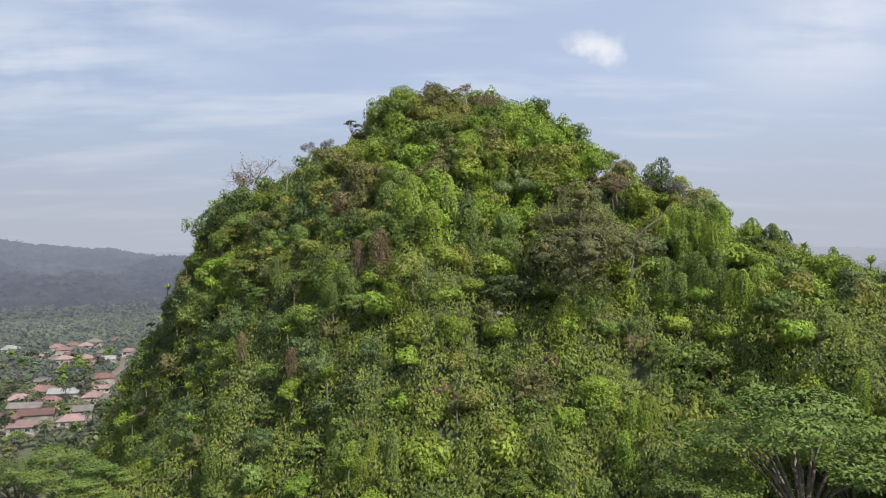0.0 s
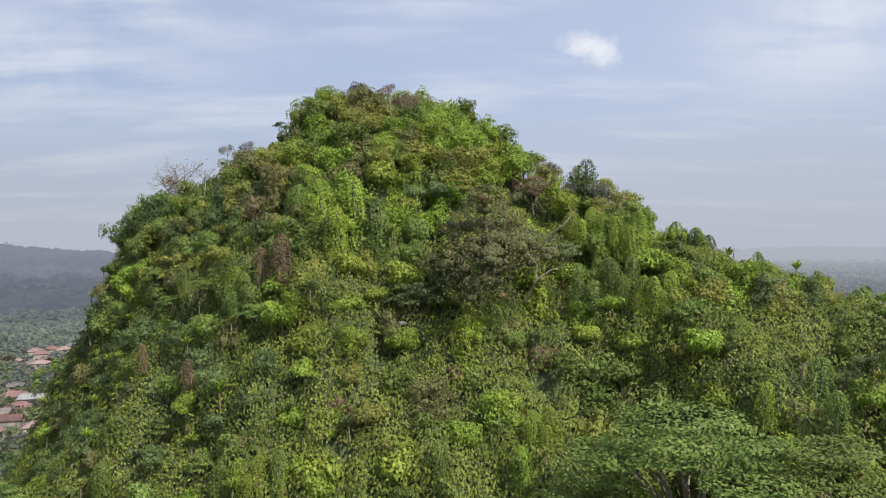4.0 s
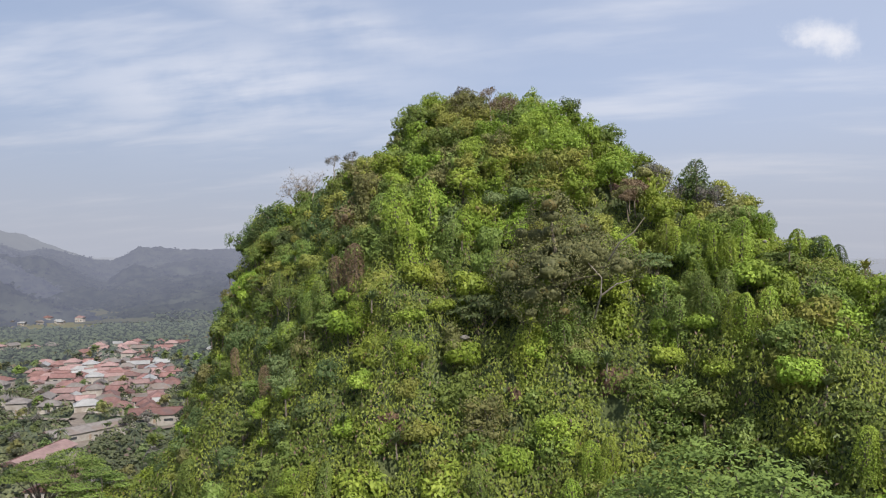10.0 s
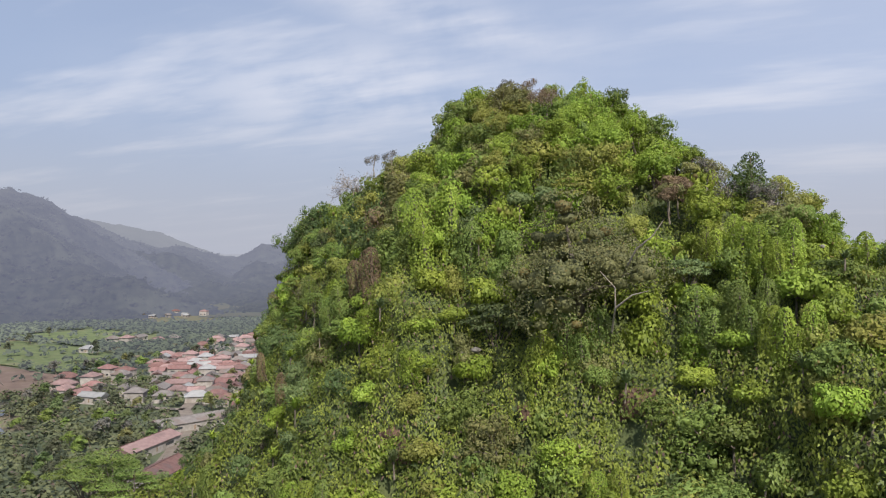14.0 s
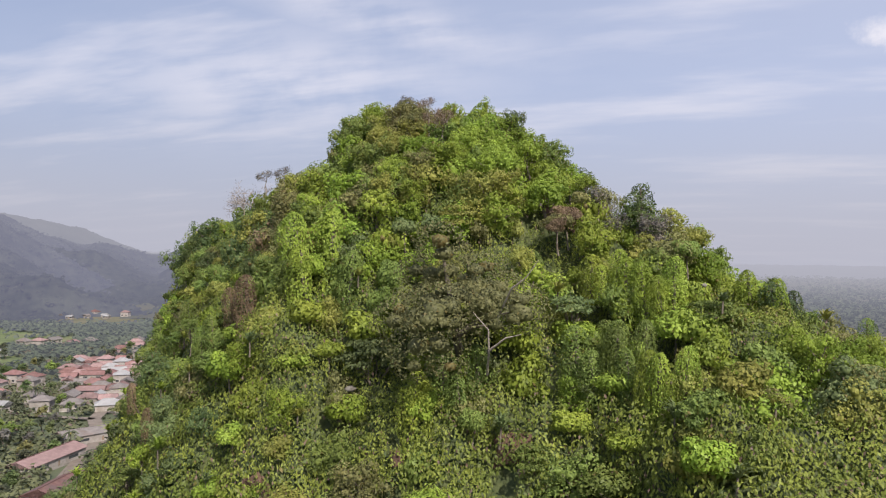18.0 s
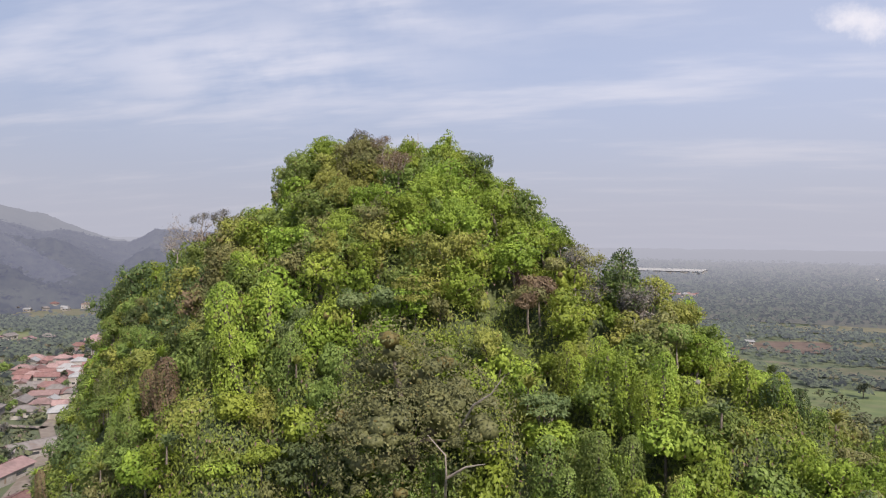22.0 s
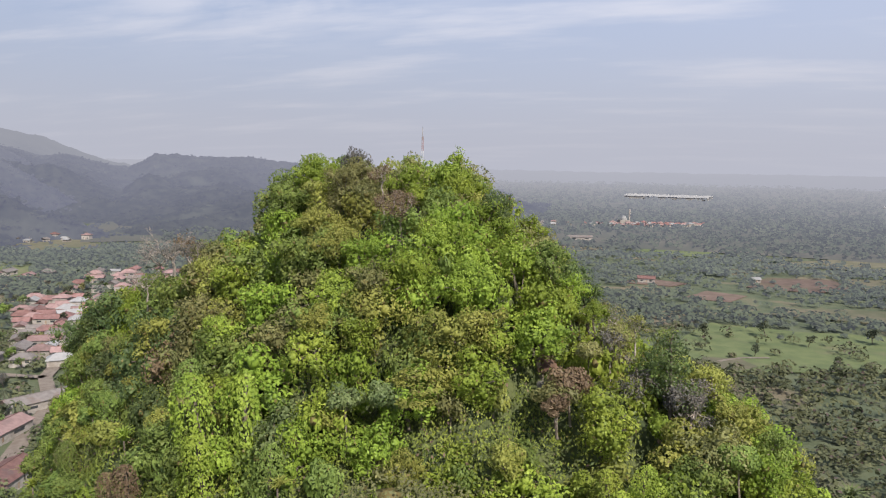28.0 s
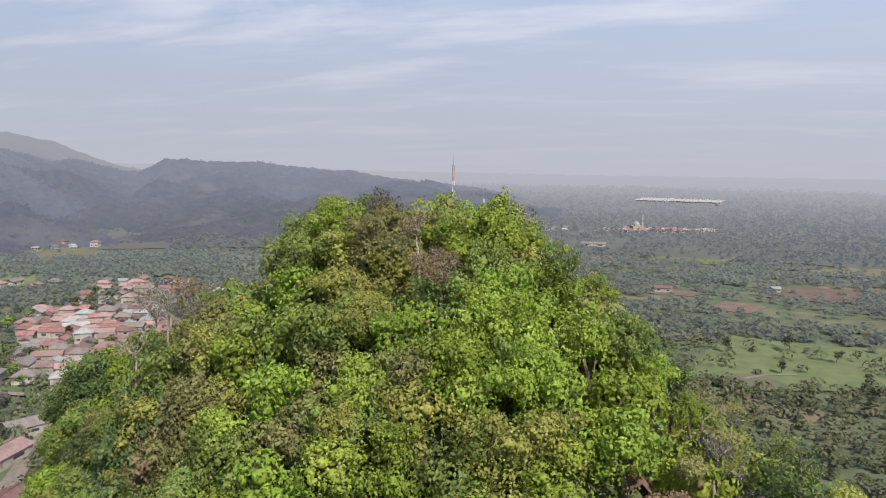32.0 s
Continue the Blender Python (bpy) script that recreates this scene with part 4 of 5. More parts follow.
def fill(seed, count, gap, low, high, sizes, mixture, sink=0.6, jut=(0.6, 2.5)):
    """Plants at least a gap apart over the slopes."""
    rng = np.random.default_rng(seed)
    p, n, _ = scatter(rng, count, low, 0.0)
    keep = off_patches(p, rng, 2.4) & (p[:, 2] < high)
    p, n = p[keep], n[keep]
    marked = np.array(STANDING)
    taken = {}
    for q, m in zip(p, n):
        if ((((marked[:, :3] - q) ** 2).sum(1)) < (marked[:, 3] * 0.55) ** 2).any():
            continue
        cell = tuple(int(v // gap) for v in q)
        near = [o for i in (-1, 0, 1) for j in (-1, 0, 1) for k in (-1, 0, 1) for o in taken.get((cell[0] + i, cell[1] + j, cell[2] + k), ())]
        if any(((q - o) ** 2).sum() < gap * gap for o in near):
            continue
        taken.setdefault(cell, []).append(q)
        r = rng.uniform(*sizes)
        stand = 0.5 + 0.75 * float(bumps(*(np.array([v]) for v in q / 11.0), seed)[0]) + rng.normal() * 0.21 + np.clip(q[0] / 65, -0.40, 0.28)
        kind, tone, tall = mixture[int(np.clip(stand, 0, 0.999) * len(mixture))]
        c = q - m * (sink * r)
        plant(kind, tone, c[0], c[1], c[2], r * (0.62 if kind == "column" else 1), tall * rng.uniform(0.8, 1.25), jut=rng.uniform(*jut))


fill(61, 40000, 4.5, 84, 120, (2.5, 4.1), [("round", "dark", 1), ("broad", "mid", 1), ("round", "olive", 1), ("broad", "mid", 1.1), ("broad", "olive", 1), ("round", "mid", 1.1), ("round", "yellow", 1), ("broad", "yellow", 1), ("round", "mid", 1.1), ("broad", "bright", 1), ("round", "bright", 1), ("broad", "bright", 1.1), ("round", "lime", 1)], 0.74)
fill(65, 30000, 4.0, 84, 120, (1.2, 1.9), [("bush", "olive", 1), ("bush", "mid", 1.1), ("bush", "yellow", 1), ("bush", "bright", 1.2), ("bush", "lime", 1)], 0.72, (-0.9, 0.2))
fill(62, 30000, 4.2, 54, 85, (1.6, 3.0), [("round", "dark", 1), ("shrub", "olive", 1.1), ("broad", "blue", 1), ("shrub", "mid", 1), ("column", "mid", 1.1), ("broad", "mid", 1), ("shrub", "mid", 1.2), ("umbrella", "mid", 1), ("shrub", "bright", 1), ("column", "bright", 1.1), ("shrub", "bright", 1.2), ("shrub", "yellow", 1), ("shrub", "lime", 1.1), ("shrub", "lime", 0.9)], 0.72)
fill(66, 12000, 5.2, 70, 87, (1.6, 2.7), [("broad", "mid", 1.2), ("round", "olive", 1.1), ("round", "mid", 1.1), ("broad", "bright", 1), ("round", "yellow", 1)], 0.66)
fill(63, 5000, 6.5, 32, 54, (2.2, 3.4), [("broad", "mid", 1), ("round", "bright", 1), ("broad", "dark", 1)])
fill(64, 9000, 6.5, 52, 84, (0.9, 1.4), [("blade", "lime", 1), ("blade", "yellow", 1), ("blade", "blue", 1)], 0.2)


def low_slopes():
    """The woods of the lower slopes and of the far side."""
    rng = np.random.default_rng(88)
    x, y = rng.uniform(-110, 120, 16000), rng.uniform(5, 240, 16000)
    z, n = canopy(x, y), slope(x, y)
    ok = (z > 3) & ((y > 152) | (z < 40)) & (rng.random(len(x)) < 0.18 / n[:, 2])
    p, n = skin(x[ok], y[ok], 1.6)
    k = np.repeat(np.arange(len(p)), 32)
    r = rng.uniform(1.7, 3.4, len(p))[k]
    u = unit(rng.normal(size=(len(k), 3)))
    q = p[k] + n[k] * r[:, None] * 0.3 + u * (r * rng.uniform(0.8, 1.1, len(k)))[:, None]
    ob = new("hillside_woods", quad_mesh("hillside_woods", cards(rng, q, unit(u + [0, 0, 0.3]), 1.2, 0.4)))
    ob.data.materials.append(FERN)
    tagged(ob, "green woods on the lower slopes of the hill", "woods", kind="stuff")


low_slopes()


def soil_patches():
    for x, y, z, r in PATCHES:
        rng = np.random.default_rng(int(10 * r))
        a = np.linspace(0, 2 * np.pi, 14, endpoint=False)
        ob = new("bare_soil")
        rings = []
        for f in (0.05, 0.4, 0.75, 1.1):
            k = r * f * (1 + 0.25 * rng.normal(size=14) * f)
            px = x + k * np.cos(a)
            n = slope(np.array([x]), np.array([y]))[0]
            px, py = x + k * np.cos(a), y + k * np.sin(a) * abs(n[2])
            q, _ = skin(px, py, np.full(14, 1.75) + 0.5 * f)
            rings.append(q)
        g = np.array(rings)
        me = grid_mesh("soil", g[..., 0], g[..., 1], g[..., 2], closed=True)
        link_part("soil", me, ob, RED_EARTH)
        tagged(ob, "bare reddish earth scar on the steep slope", "soil", "earth scars on the slope")



soil_patches()


def rocks():
    """Pale limestone blocks that show through the creepers."""
    stone = rough_material("limestone", (0.11, 0.10, 0.088), (0.19, 0.178, 0.158), 1.2, c=(0.10, 0.10, 0.07))
    for x, y, z, w in ((6.6, 89.9, 72.5, 0.9), (5.2, 90.0, 72.1, 0.6), (38.2, 99.4, 82.9, 0.5), (21.9, 106.3, 89.0, 0.7), (22.6, 106.9, 89.1, 0.5), (-34.5, 120.1, 84.4, 0.6)):
        rng = np.random.default_rng(int(x * 10) % 97 + 3)
        bm = bmesh.new()
        bmesh.ops.create_icosphere(bm, subdivisions=2, radius=1)
        for v in bm.verts:
            d = v.co.copy()
            k = 1 + 0.28 * noise.noise(d * 1.3 + Vector((x, y, z))) + 0.10 * noise.noise(d * 4 + Vector((y, z, x)))
            v.co = Vector((d.x * w * 0.7, d.y * w * 0.6, d.z * w * 0.35)) * k
        me = bpy.data.meshes.new("rock")
        bm.to_mesh(me)
        bm.free()
        ob = new("rock", me)
        ob.matrix_basis = pose(x, y, z, rng.uniform(-20, 20), rng.uniform(-20, 20), rng.uniform(0, 360))
        me.materials.append(stone)
        tagged(ob, "pale weathered limestone block jutting from creepers", "rock", "rocks on the slope")


rocks()


# ---- fields, roads and water of the plain ----
def inside(x, y, poly):
    x, y = np.asarray(x, float), np.asarray(y, float)
    hit = np.zeros(x.shape, bool)
    for (x0, y0), (x1, y1) in zip(poly, poly[1:] + poly[:1]):
        cross = (y0 > y) != (y1 > y)
        hit ^= cross & (x < (x1 - x0) * (y - y0) / (y1 - y0 + 1e-12) + x0)
    return hit


def flat_thing(name, poly, z, mat, label, category, kind="", thick=0.35):
    """A low slab over an uneven outline."""
    rng = np.random.default_rng(int(abs(poly[0][0]) + abs(poly[0][1])))
    edge = []
    for (x0, y0), (x1, y1) in zip(poly, poly[1:] + poly[:1]):
        n = max(2, int(math.hypot(x1 - x0, y1 - y0) / 9))
        for i in range(n):
            w = 0.9 * math.sin(math.pi * i / n)
            edge.append((x0 + (x1 - x0) * i / n + rng.normal() * w, y0 + (y1 - y0) * i / n + rng.normal() * w))
    bm = bmesh.new()
    top = [bm.verts.new((x, y, z)) for x, y in edge]
    low = [bm.verts.new((x, y, z - thick)) for x, y in edge]
    bm.faces.new(top)
    for i in range(len(edge)):
        j = (i + 1) % len(edge)
        bm.faces.new((top[i], low[i], low[j], top[j]))
    bmesh.ops.recalc_face_normals(bm, faces=bm.faces)
    bmesh.ops.triangulate(bm, faces=[f for f in bm.faces if len(f.verts) > 4])
    me = bpy.data.meshes.new(name)
    bm.to_mesh(me)
    bm.free()
    me.materials.append(mat)
    return tagged(new(name, me), label, category, kind=kind)


GRASS = rough_material("field_grass", (0.088, 0.116, 0.051), (0.130, 0.155, 0.068), 0.07, c=(0.150, 0.140, 0.085))
PALE_GRASS = rough_material("pale_field", (0.108, 0.109, 0.068), (0.155, 0.139, 0.096), 0.07, c=(0.086, 0.099, 0.056))
SOIL = rough_material("ploughed_soil", (0.112, 0.079, 0.066), (0.160, 0.117, 0.095), 0.09, c=(0.120, 0.108, 0.066))
DIRT = rough_material("dirt_road", (0.164, 0.135, 0.115), (0.221, 0.189, 0.160), 0.4)
MUD = rough_material("mud_dike", (0.050, 0.048, 0.036), (0.075, 0.070, 0.051), 0.6)
CONCRETE = rough_material("concrete", (0.216, 0.205, 0.194), (0.302, 0.288, 0.274), 0.6)


def water_material():
    mat, k, shader, _ = base_material("paddy_water")
    pos = k.node("ShaderNodeNewGeometry").outputs["Position"]
    k.link(k.mix(k.step(k.noise(pos, 0.09, 4), 0.35, 0.65), (0.060, 0.058, 0.050), (0.115, 0.108, 0.090)), shader.inputs["Base Color"])
    shader.inputs["Roughness"].default_value = 0.12
    lift = k.node("ShaderNodeBump", Strength=0.06, Distance=0.1)
    k.link(k.noise(pos, 1.4, 2), lift.inputs["Height"])
    k.link(lift.outputs[0], shader.inputs["Normal"])
    return mat


WATER = water_material()
G1 = 0.75
FIELDS = []


def field(poly, mat, label, z=G1):
    FIELDS.append(poly)
    return flat_thing("field", poly, z, mat, label, "field")


PADDY = [(-470, 232), (-405, 283), (-357, 309), (-318, 268), (-280, 250), (-284, 205), (-330, 150), (-400, 140)]
FIELDS.append(PADDY)
flat_thing("water", PADDY, G1, WATER, "shallow flooded rice paddies reflecting the sky", "paddy", kind="structure")
for i in range(9):
    # low banks across the paddies, parallel to the village road
    f = i / 8
    a, b = (-448 + 130 * f, 250 - 96 * f), (-352 + 66 * f, 303 - 66 * f)
    d = math.hypot(b[0] - a[0], b[1] - a[1])
    ux, uy = (b[0] - a[0]) / d, (b[1] - a[1]) / d
    flat_thing("mud_bank", [(a[0] - uy * 0.8, a[1] + ux * 0.8), (b[0] - uy * 0.8, b[1] + ux * 0.8), (b[0] + uy * 0.8, b[1] - ux * 0.8), (a[0] + uy * 0.8, a[1] - ux * 0.8)], G1 + 0.35, MUD, "low muddy bank between flooded paddies", "bank", thick=0.9)
for a, b in (((-375, 296), (-322, 168)), ((-420, 268), (-366, 150))):
    flat_thing("mud_bank", [(a[0] - 0.8, a[1]), (b[0] - 0.8, b[1]), (b[0] + 0.8, b[1]), (a[0] + 0.8, a[1])], G1 + 0.35, MUD, "low muddy bank between flooded paddies", "bank", thick=0.9)
field([(-560, 300), (-480, 240), (-409, 290), (-362, 318), (-415, 385), (-500, 400)], SOIL, "brown ploughed field beside the paddies")
field([(-700, 420), (-560, 310), (-505, 405), (-420, 395), (-455, 470), (-520, 505), (-640, 520)], GRASS, "green meadow with scattered trees")
field([(-690, 540), (-540, 515), (-500, 560), (-560, 620), (-680, 640)], GRASS, "green rice field below the mountain")
field([(-820, 760), (-640, 700), (-600, 760), (-700, 840)], PALE_GRASS, "pale meadow at the foot of the mountain")
field([(28, 470), (66, 462), (150, 492), (330, 520), (330, 610), (190, 592), (112, 582), (58, 592), (40, 540)], GRASS, "light green pasture behind the hill")
field([(46, 470), (66, 464), (78, 478), (70, 492), (50, 490)], PALE_GRASS, "bare brown soil in the pasture", G1 + 0.12)
field([(95, 640), (230, 625), (330, 660), (310, 690), (160, 685)], PALE_GRASS, "pale stubble field between hedges")
field([(95, 770), (150, 760), (190, 800), (180, 850), (120, 845)], SOIL, "reddish brown ploughed field")
field([(196, 795), (290, 770), (360, 830), (250, 880), (190, 866)], PALE_GRASS, "pale dry meadow between tree belts")
field([(-20, 755), (30, 748), (46, 770), (10, 790)], SOIL, "brown field with a long low shed")
field([(40, 690), (76, 684), (92, 720), (60, 735)], SOIL, "small brown field among trees")
field([(120, 950), (330, 940), (420, 1010), (230, 1060)], PALE_GRASS, "pale fields in the hazy plain")
field([(-140, 1120), (-60, 1130), (-50, 1240), (-150, 1230)], PALE_GRASS, "pale meadow in front of the far village")
field([(330, 700), (470, 690), (560, 800), (400, 820)], GRASS, "green meadow in the plain")
field([(-20, 1010), (60, 1000), (90, 1060), (0, 1080)], GRASS, "green field in the plain")


def road(name, points, width, mat, label):
    pts = np.array(points, float)
    t = unit(np.gradient(pts, axis=0))
    s = np.stack((-t[:, 1], t[:, 0]), 1) * width / 2
    g = np.stack((pts - s, pts + s), 1)
    ob = new(name, grid_mesh(name, g[..., 0], g[..., 1], np.full(g.shape[:2], G1 + 0.2)))
    ob.data.materials.append(mat)
    return tagged(ob, label, "road", kind="structure")


road("road_village", [(-168, 215), (-190, 250), (-222, 300), (-255, 330), (-282, 372), (-318, 420), (-352, 470), (-385, 525), (-425, 600), (-450, 660)], 6.5, DIRT, "pale dusty village street")
road("road_fields", [(-255, 330), (-300, 322), (-345, 330), (-372, 362), (-385, 420)], 4.5, DIRT, "dirt lane past the houses")
road("road_yard", [(-236, 312), (-205, 318), (-186, 345), (-180, 400), (-205, 450), (-222, 520), (-250, 610)], 6.0, DIRT, "pale dirt road between houses and the hill")
road("path_pasture", [(58, 482), (70, 494), (86, 500)], 2.5, DIRT, "pale footpath across the pasture")


# ---- houses ----
TILE = [rough_material("roof_tiles_red", (0.185, 0.098, 0.092), (0.250, 0.148, 0.140), 0.5, c=(0.151, 0.097, 0.094), spread=0.4),
        rough_material("roof_tiles_faded", (0.228, 0.150, 0.144), (0.290, 0.200, 0.192), 0.5, c=(0.169, 0.118, 0.114), spread=0.4),
        rough_material("roof_tiles_brown", (0.121, 0.066, 0.060), (0.176, 0.102, 0.094), 0.5, c=(0.118, 0.085, 0.084), spread=0.4),
        rough_material("roof_grey", (0.138, 0.124, 0.118), (0.190, 0.173, 0.167), 0.4, c=(0.156, 0.115, 0.098), spread=0.35),
        rough_material("roof_white_metal", (0.242, 0.242, 0.245), (0.300, 0.300, 0.300), 0.3, rough=0.5)]
SAID = ["red clay tile roof", "faded pink tile roof", "brown weathered tile roof", "grey asbestos sheet roof", "white metal sheet roof"]
PLASTER = rough_material("house_plaster", (0.279, 0.254, 0.234), (0.361, 0.336, 0.316), 0.5, c=(0.230, 0.201, 0.176), spread=0.35)
GLASS = rough_material("dark_window", (0.03, 0.035, 0.04), (0.06, 0.065, 0.07), 1.0, rough=0.2)
WOOD = rough_material("painted_wood", (0.20, 0.14, 0.10), (0.32, 0.25, 0.19), 2.0)


def box(bm, x0, x1, y0, y1, z0, z1):
    v = [bm.verts.new((x, y, z)) for z in (z0, z1) for x, y in ((x0, y0), (x1, y0), (x1, y1), (x0, y1))]
    for f in ((3, 2, 1, 0), (4, 5, 6, 7), (0, 1, 5, 4), (1, 2, 6, 5), (2, 3, 7, 6), (3, 0, 4, 7)):
        bm.faces.new([v[i] for i in f])


def bm_mesh(name, bm):
    me = bpy.data.meshes.new(name)
    bm.to_mesh(me)
    bm.free()
    return me


def wall_mesh(l, w, h):
    """Four walls with thickness, a plinth and, in front, recesses for the door and windows."""
    bm = bmesh.new()
    t = 0.2
    spans = [(-l / 2, -l * 0.36), (-l * 0.18, -0.55), (0.55, l * 0.18), (l * 0.36, l / 2)]
    for a, b in spans:
        box(bm, a, b, -w / 2, -w / 2 + t, 0, h)
    for a, b in ((-l * 0.36, -l * 0.18), (l * 0.18, l * 0.36)):
        box(bm, a, b, -w / 2, -w / 2 + t, 0, 0.9)
        box(bm, a, b, -w / 2, -w / 2 + t, 2.1, h)
    box(bm, -0.55, 0.55, -w / 2, -w / 2 + t, 2.1, h)
    box(bm, -l / 2, l / 2, w / 2 - t, w / 2, 0, h)
    box(bm, -l / 2, -l / 2 + t, -w / 2 + t, w / 2 - t, 0, h)
    box(bm, l / 2 - t, l / 2, -w / 2 + t, w / 2 - t, 0, h)
    box(bm, -l / 2 - 0.15, l / 2 + 0.15, -w / 2 - 0.15, w / 2 + 0.15, -1.4, 0)
    return bm_mesh("wall", bm)


def roof_mesh(l, w, h, rise, hip):
    """A pitched roof with overhang and thickness; hip: how far the ridge draws in."""
    bm = bmesh.new()
    o, t = 0.7, 0.16
    a, b = l / 2 + o, w / 2 + o
    def layer(dz):
        z = h - 0.25 + dz
        return [bm.verts.new(p) for p in ((-a, -b, z), (a, -b, z), (a, b, z), (-a, b, z), (-a + hip, 0, z + rise), (a - hip, 0, z + rise))]
    low, top = layer(0), layer(t)
    for v, flip in ((top, False), (low, True)):
        for f in ((0, 1, 5, 4), (2, 3, 4, 5), (1, 2, 5), (3, 0, 4)):
            bm.faces.new([v[i] for i in (reversed(f) if flip else f)])
    for i in range(4):
        j = (i + 1) % 4
        bm.faces.new((low[i], low[j], top[j], top[i]))
    return bm_mesh("roof", bm)


def pane_mesh(a, b, z0, z1, y):
    bm = bmesh.new()
    box(bm, a, b, y, y + 0.06, z0, z1)
    return bm_mesh("pane", bm)


def house_kind(l, w, h, rise, hip):
    bm = bmesh.new()
    box(bm, -l / 2 - 0.7 + hip, l / 2 + 0.7 - hip, -0.16, 0.16, h - 0.15 + rise, h + 0.07 + rise)
    y = -w / 2 + 0.10
    return (wall_mesh(l, w, h), roof_mesh(l, w, h, rise, hip), bm_mesh("ridge_cap", bm), pane_mesh(-0.55, 0.55, 0, 2.1, y),
            pane_mesh(-l * 0.36, -l * 0.18, 0.9, 2.1, y), pane_mesh(l * 0.18, l * 0.36, 0.9, 2.1, y))


HOUSES = [house_kind(*s) for s in ((9, 7, 3.0, 2.2, 0.0), (11, 8, 3.1, 2.6, 4.2), (13, 9, 3.2, 2.8, 4.6), (8, 6, 2.8, 1.7, 0.0), (15, 8, 3.4, 2.2, 0.0), (10, 9, 5.6, 2.4, 4.4))]
LONG = [house_kind(*s) for s in ((34, 11, 3.6, 2.2, 0.0), (24, 12, 4.2, 2.6, 0.0))]
BUILT = []


def house(x, y, turn, kind, roof, where="in the village", name="house"):
    wall, top, ridge, door, left, right = kind
    ob = new(name)
    ob.matrix_basis = pose(x, y, G1 + 0.4, 0, 0, turn)
    link_part("wall", wall, ob, PLASTER)
    cover_part = link_part("roof", top, ob, TILE[roof])
    cap = link_part("ridge_cap", ridge, cover_part, TILE[2 if roof < 3 else roof])
    link_part("door", door, ob, WOOD)
    link_part("window", left, ob, GLASS)
    link_part("window", right, ob, GLASS)
    BUILT.append((x, y))
    return tagged(ob, "plastered {} with {} {}".format("shed" if name == "shed" else "house", SAID[roof], where), name, "houses " + where)


def settle(seed, poly, count, gap, turn, where, kinds=HOUSES, roofs=(0, 0, 0, 1, 1, 1, 2, 2, 3, 3, 4)):
    """Houses at least a gap apart in a quarter of the village."""
    rng = np.random.default_rng(seed)
    xs, ys = [p[0] for p in poly], [p[1] for p in poly]
    made = 0
    for _ in range(4000):
        x, y = rng.uniform(min(xs), max(xs)), rng.uniform(min(ys), max(ys))
        if made >= count:
            break
        if not inside([x], [y], poly)[0] or any((x - a) ** 2 + (y - b) ** 2 < gap * gap for a, b in BUILT):
            continue
        house(x, y, turn + rng.choice([0, 0, 90, 180, 270]) + rng.uniform(-9, 9), kinds[rng.integers(len(kinds))], int(roofs[rng.integers(len(roofs))]), where)
        made += 1


# long roofs beside the hill, then the houses one could name
house(-222, 298, 69, LONG[0], 3, "beside the dirt yard", "shed")
house(-212, 336, 30, LONG[1], 2, "beside the dirt yard", "shed")
house(-207, 256, 101, LONG[0], 1, "below the hill", "shed")
house(-170, 227, 105, LONG[1], 2, "below the hill", "shed")
house(-348, 444, 52, HOUSES[4], 4, "in the village")
house(-332, 456, 52, HOUSES[2], 0, "in the village")
house(-368, 348, 20, HOUSES[2], 1, "beside the lane")
house(-347, 352, 20, HOUSES[1], 0, "beside the lane")
house(-316, 325, 8, HOUSES[4], 4, "beside the lane")
house(-296, 336, 30, HOUSES[5], 3, "beside the lane")
house(-284, 345, 30, HOUSES[1], 3, "beside the lane")
house(-222, 418, 8, HOUSES[2], 0, "beside the dirt road")
house(-206, 410, 8, HOUSES[4], 4, "beside the dirt road")
house(-203, 388, 60, HOUSES[1], 0, "beside the dirt road")
house(-206, 372, 8, HOUSES[4], 3, "beside the dirt road")
house(-202, 345, 8, HOUSES[1], 2, "beside the dirt road")
house(-187, 447, 30, HOUSES[2], 0, "beside the dirt road")
house(-504, 484, 10, HOUSES[2], 4, "in the meadow")
house(-602, 450, 8, HOUSES[4], 3, "in the meadow")
house(-588, 455, 8, HOUSES[0], 4, "in the meadow")
settle(71, [(-425, 485), (-335, 525), (-262, 420), (-222, 352), (-290, 350), (-330, 380)], 100, 10.5, 32, "in the village")
settle(72, [(-480, 620), (-405, 650), (-362, 535), (-425, 520)], 24, 14, 28, "at the village end")
settle(73, [(-350, 600), (-260, 690), (-200, 580), (-235, 500), (-300, 550)], 24, 17, 20, "among trees")
settle(74, [(-262, 445), (-185, 475), (-160, 330), (-196, 330)], 10, 14, 20, "beside the dirt road")
settle(75, [(-385, 410), (-330, 365), (-300, 345), (-340, 322), (-392, 370)], 8, 17, 15, "beside the lane")
settle(76, [(-850, 860), (-760, 890), (-730, 830), (-820, 800)], 10, 22, 10, "below the mountain")
settle(82, [(-800, 830), (-700, 850), (-690, 790), (-780, 770)], 8, 20, 10, "below the mountain", roofs=(1, 4, 3))
settle(83, [(-760, 1180), (-700, 1190), (-690, 1130), (-750, 1120)], 9, 18, 10, "below the mountain", roofs=(1, 1, 4))
settle(77, [(-660, 1180), (-480, 1330), (-440, 1290), (-600, 1120)], 26, 22, 35, "in the far haze")
settle(78, [(-790, 1210), (-620, 1160), (-600, 1110), (-760, 1140)], 9, 22, 10, "in the far haze")
settle(79, [(-130, 1430), (-60, 1475), (90, 1545), (80, 1500), (-40, 1415)], 70, 11, 20, "in the far village", roofs=(0, 1, 1, 1, 4, 4))
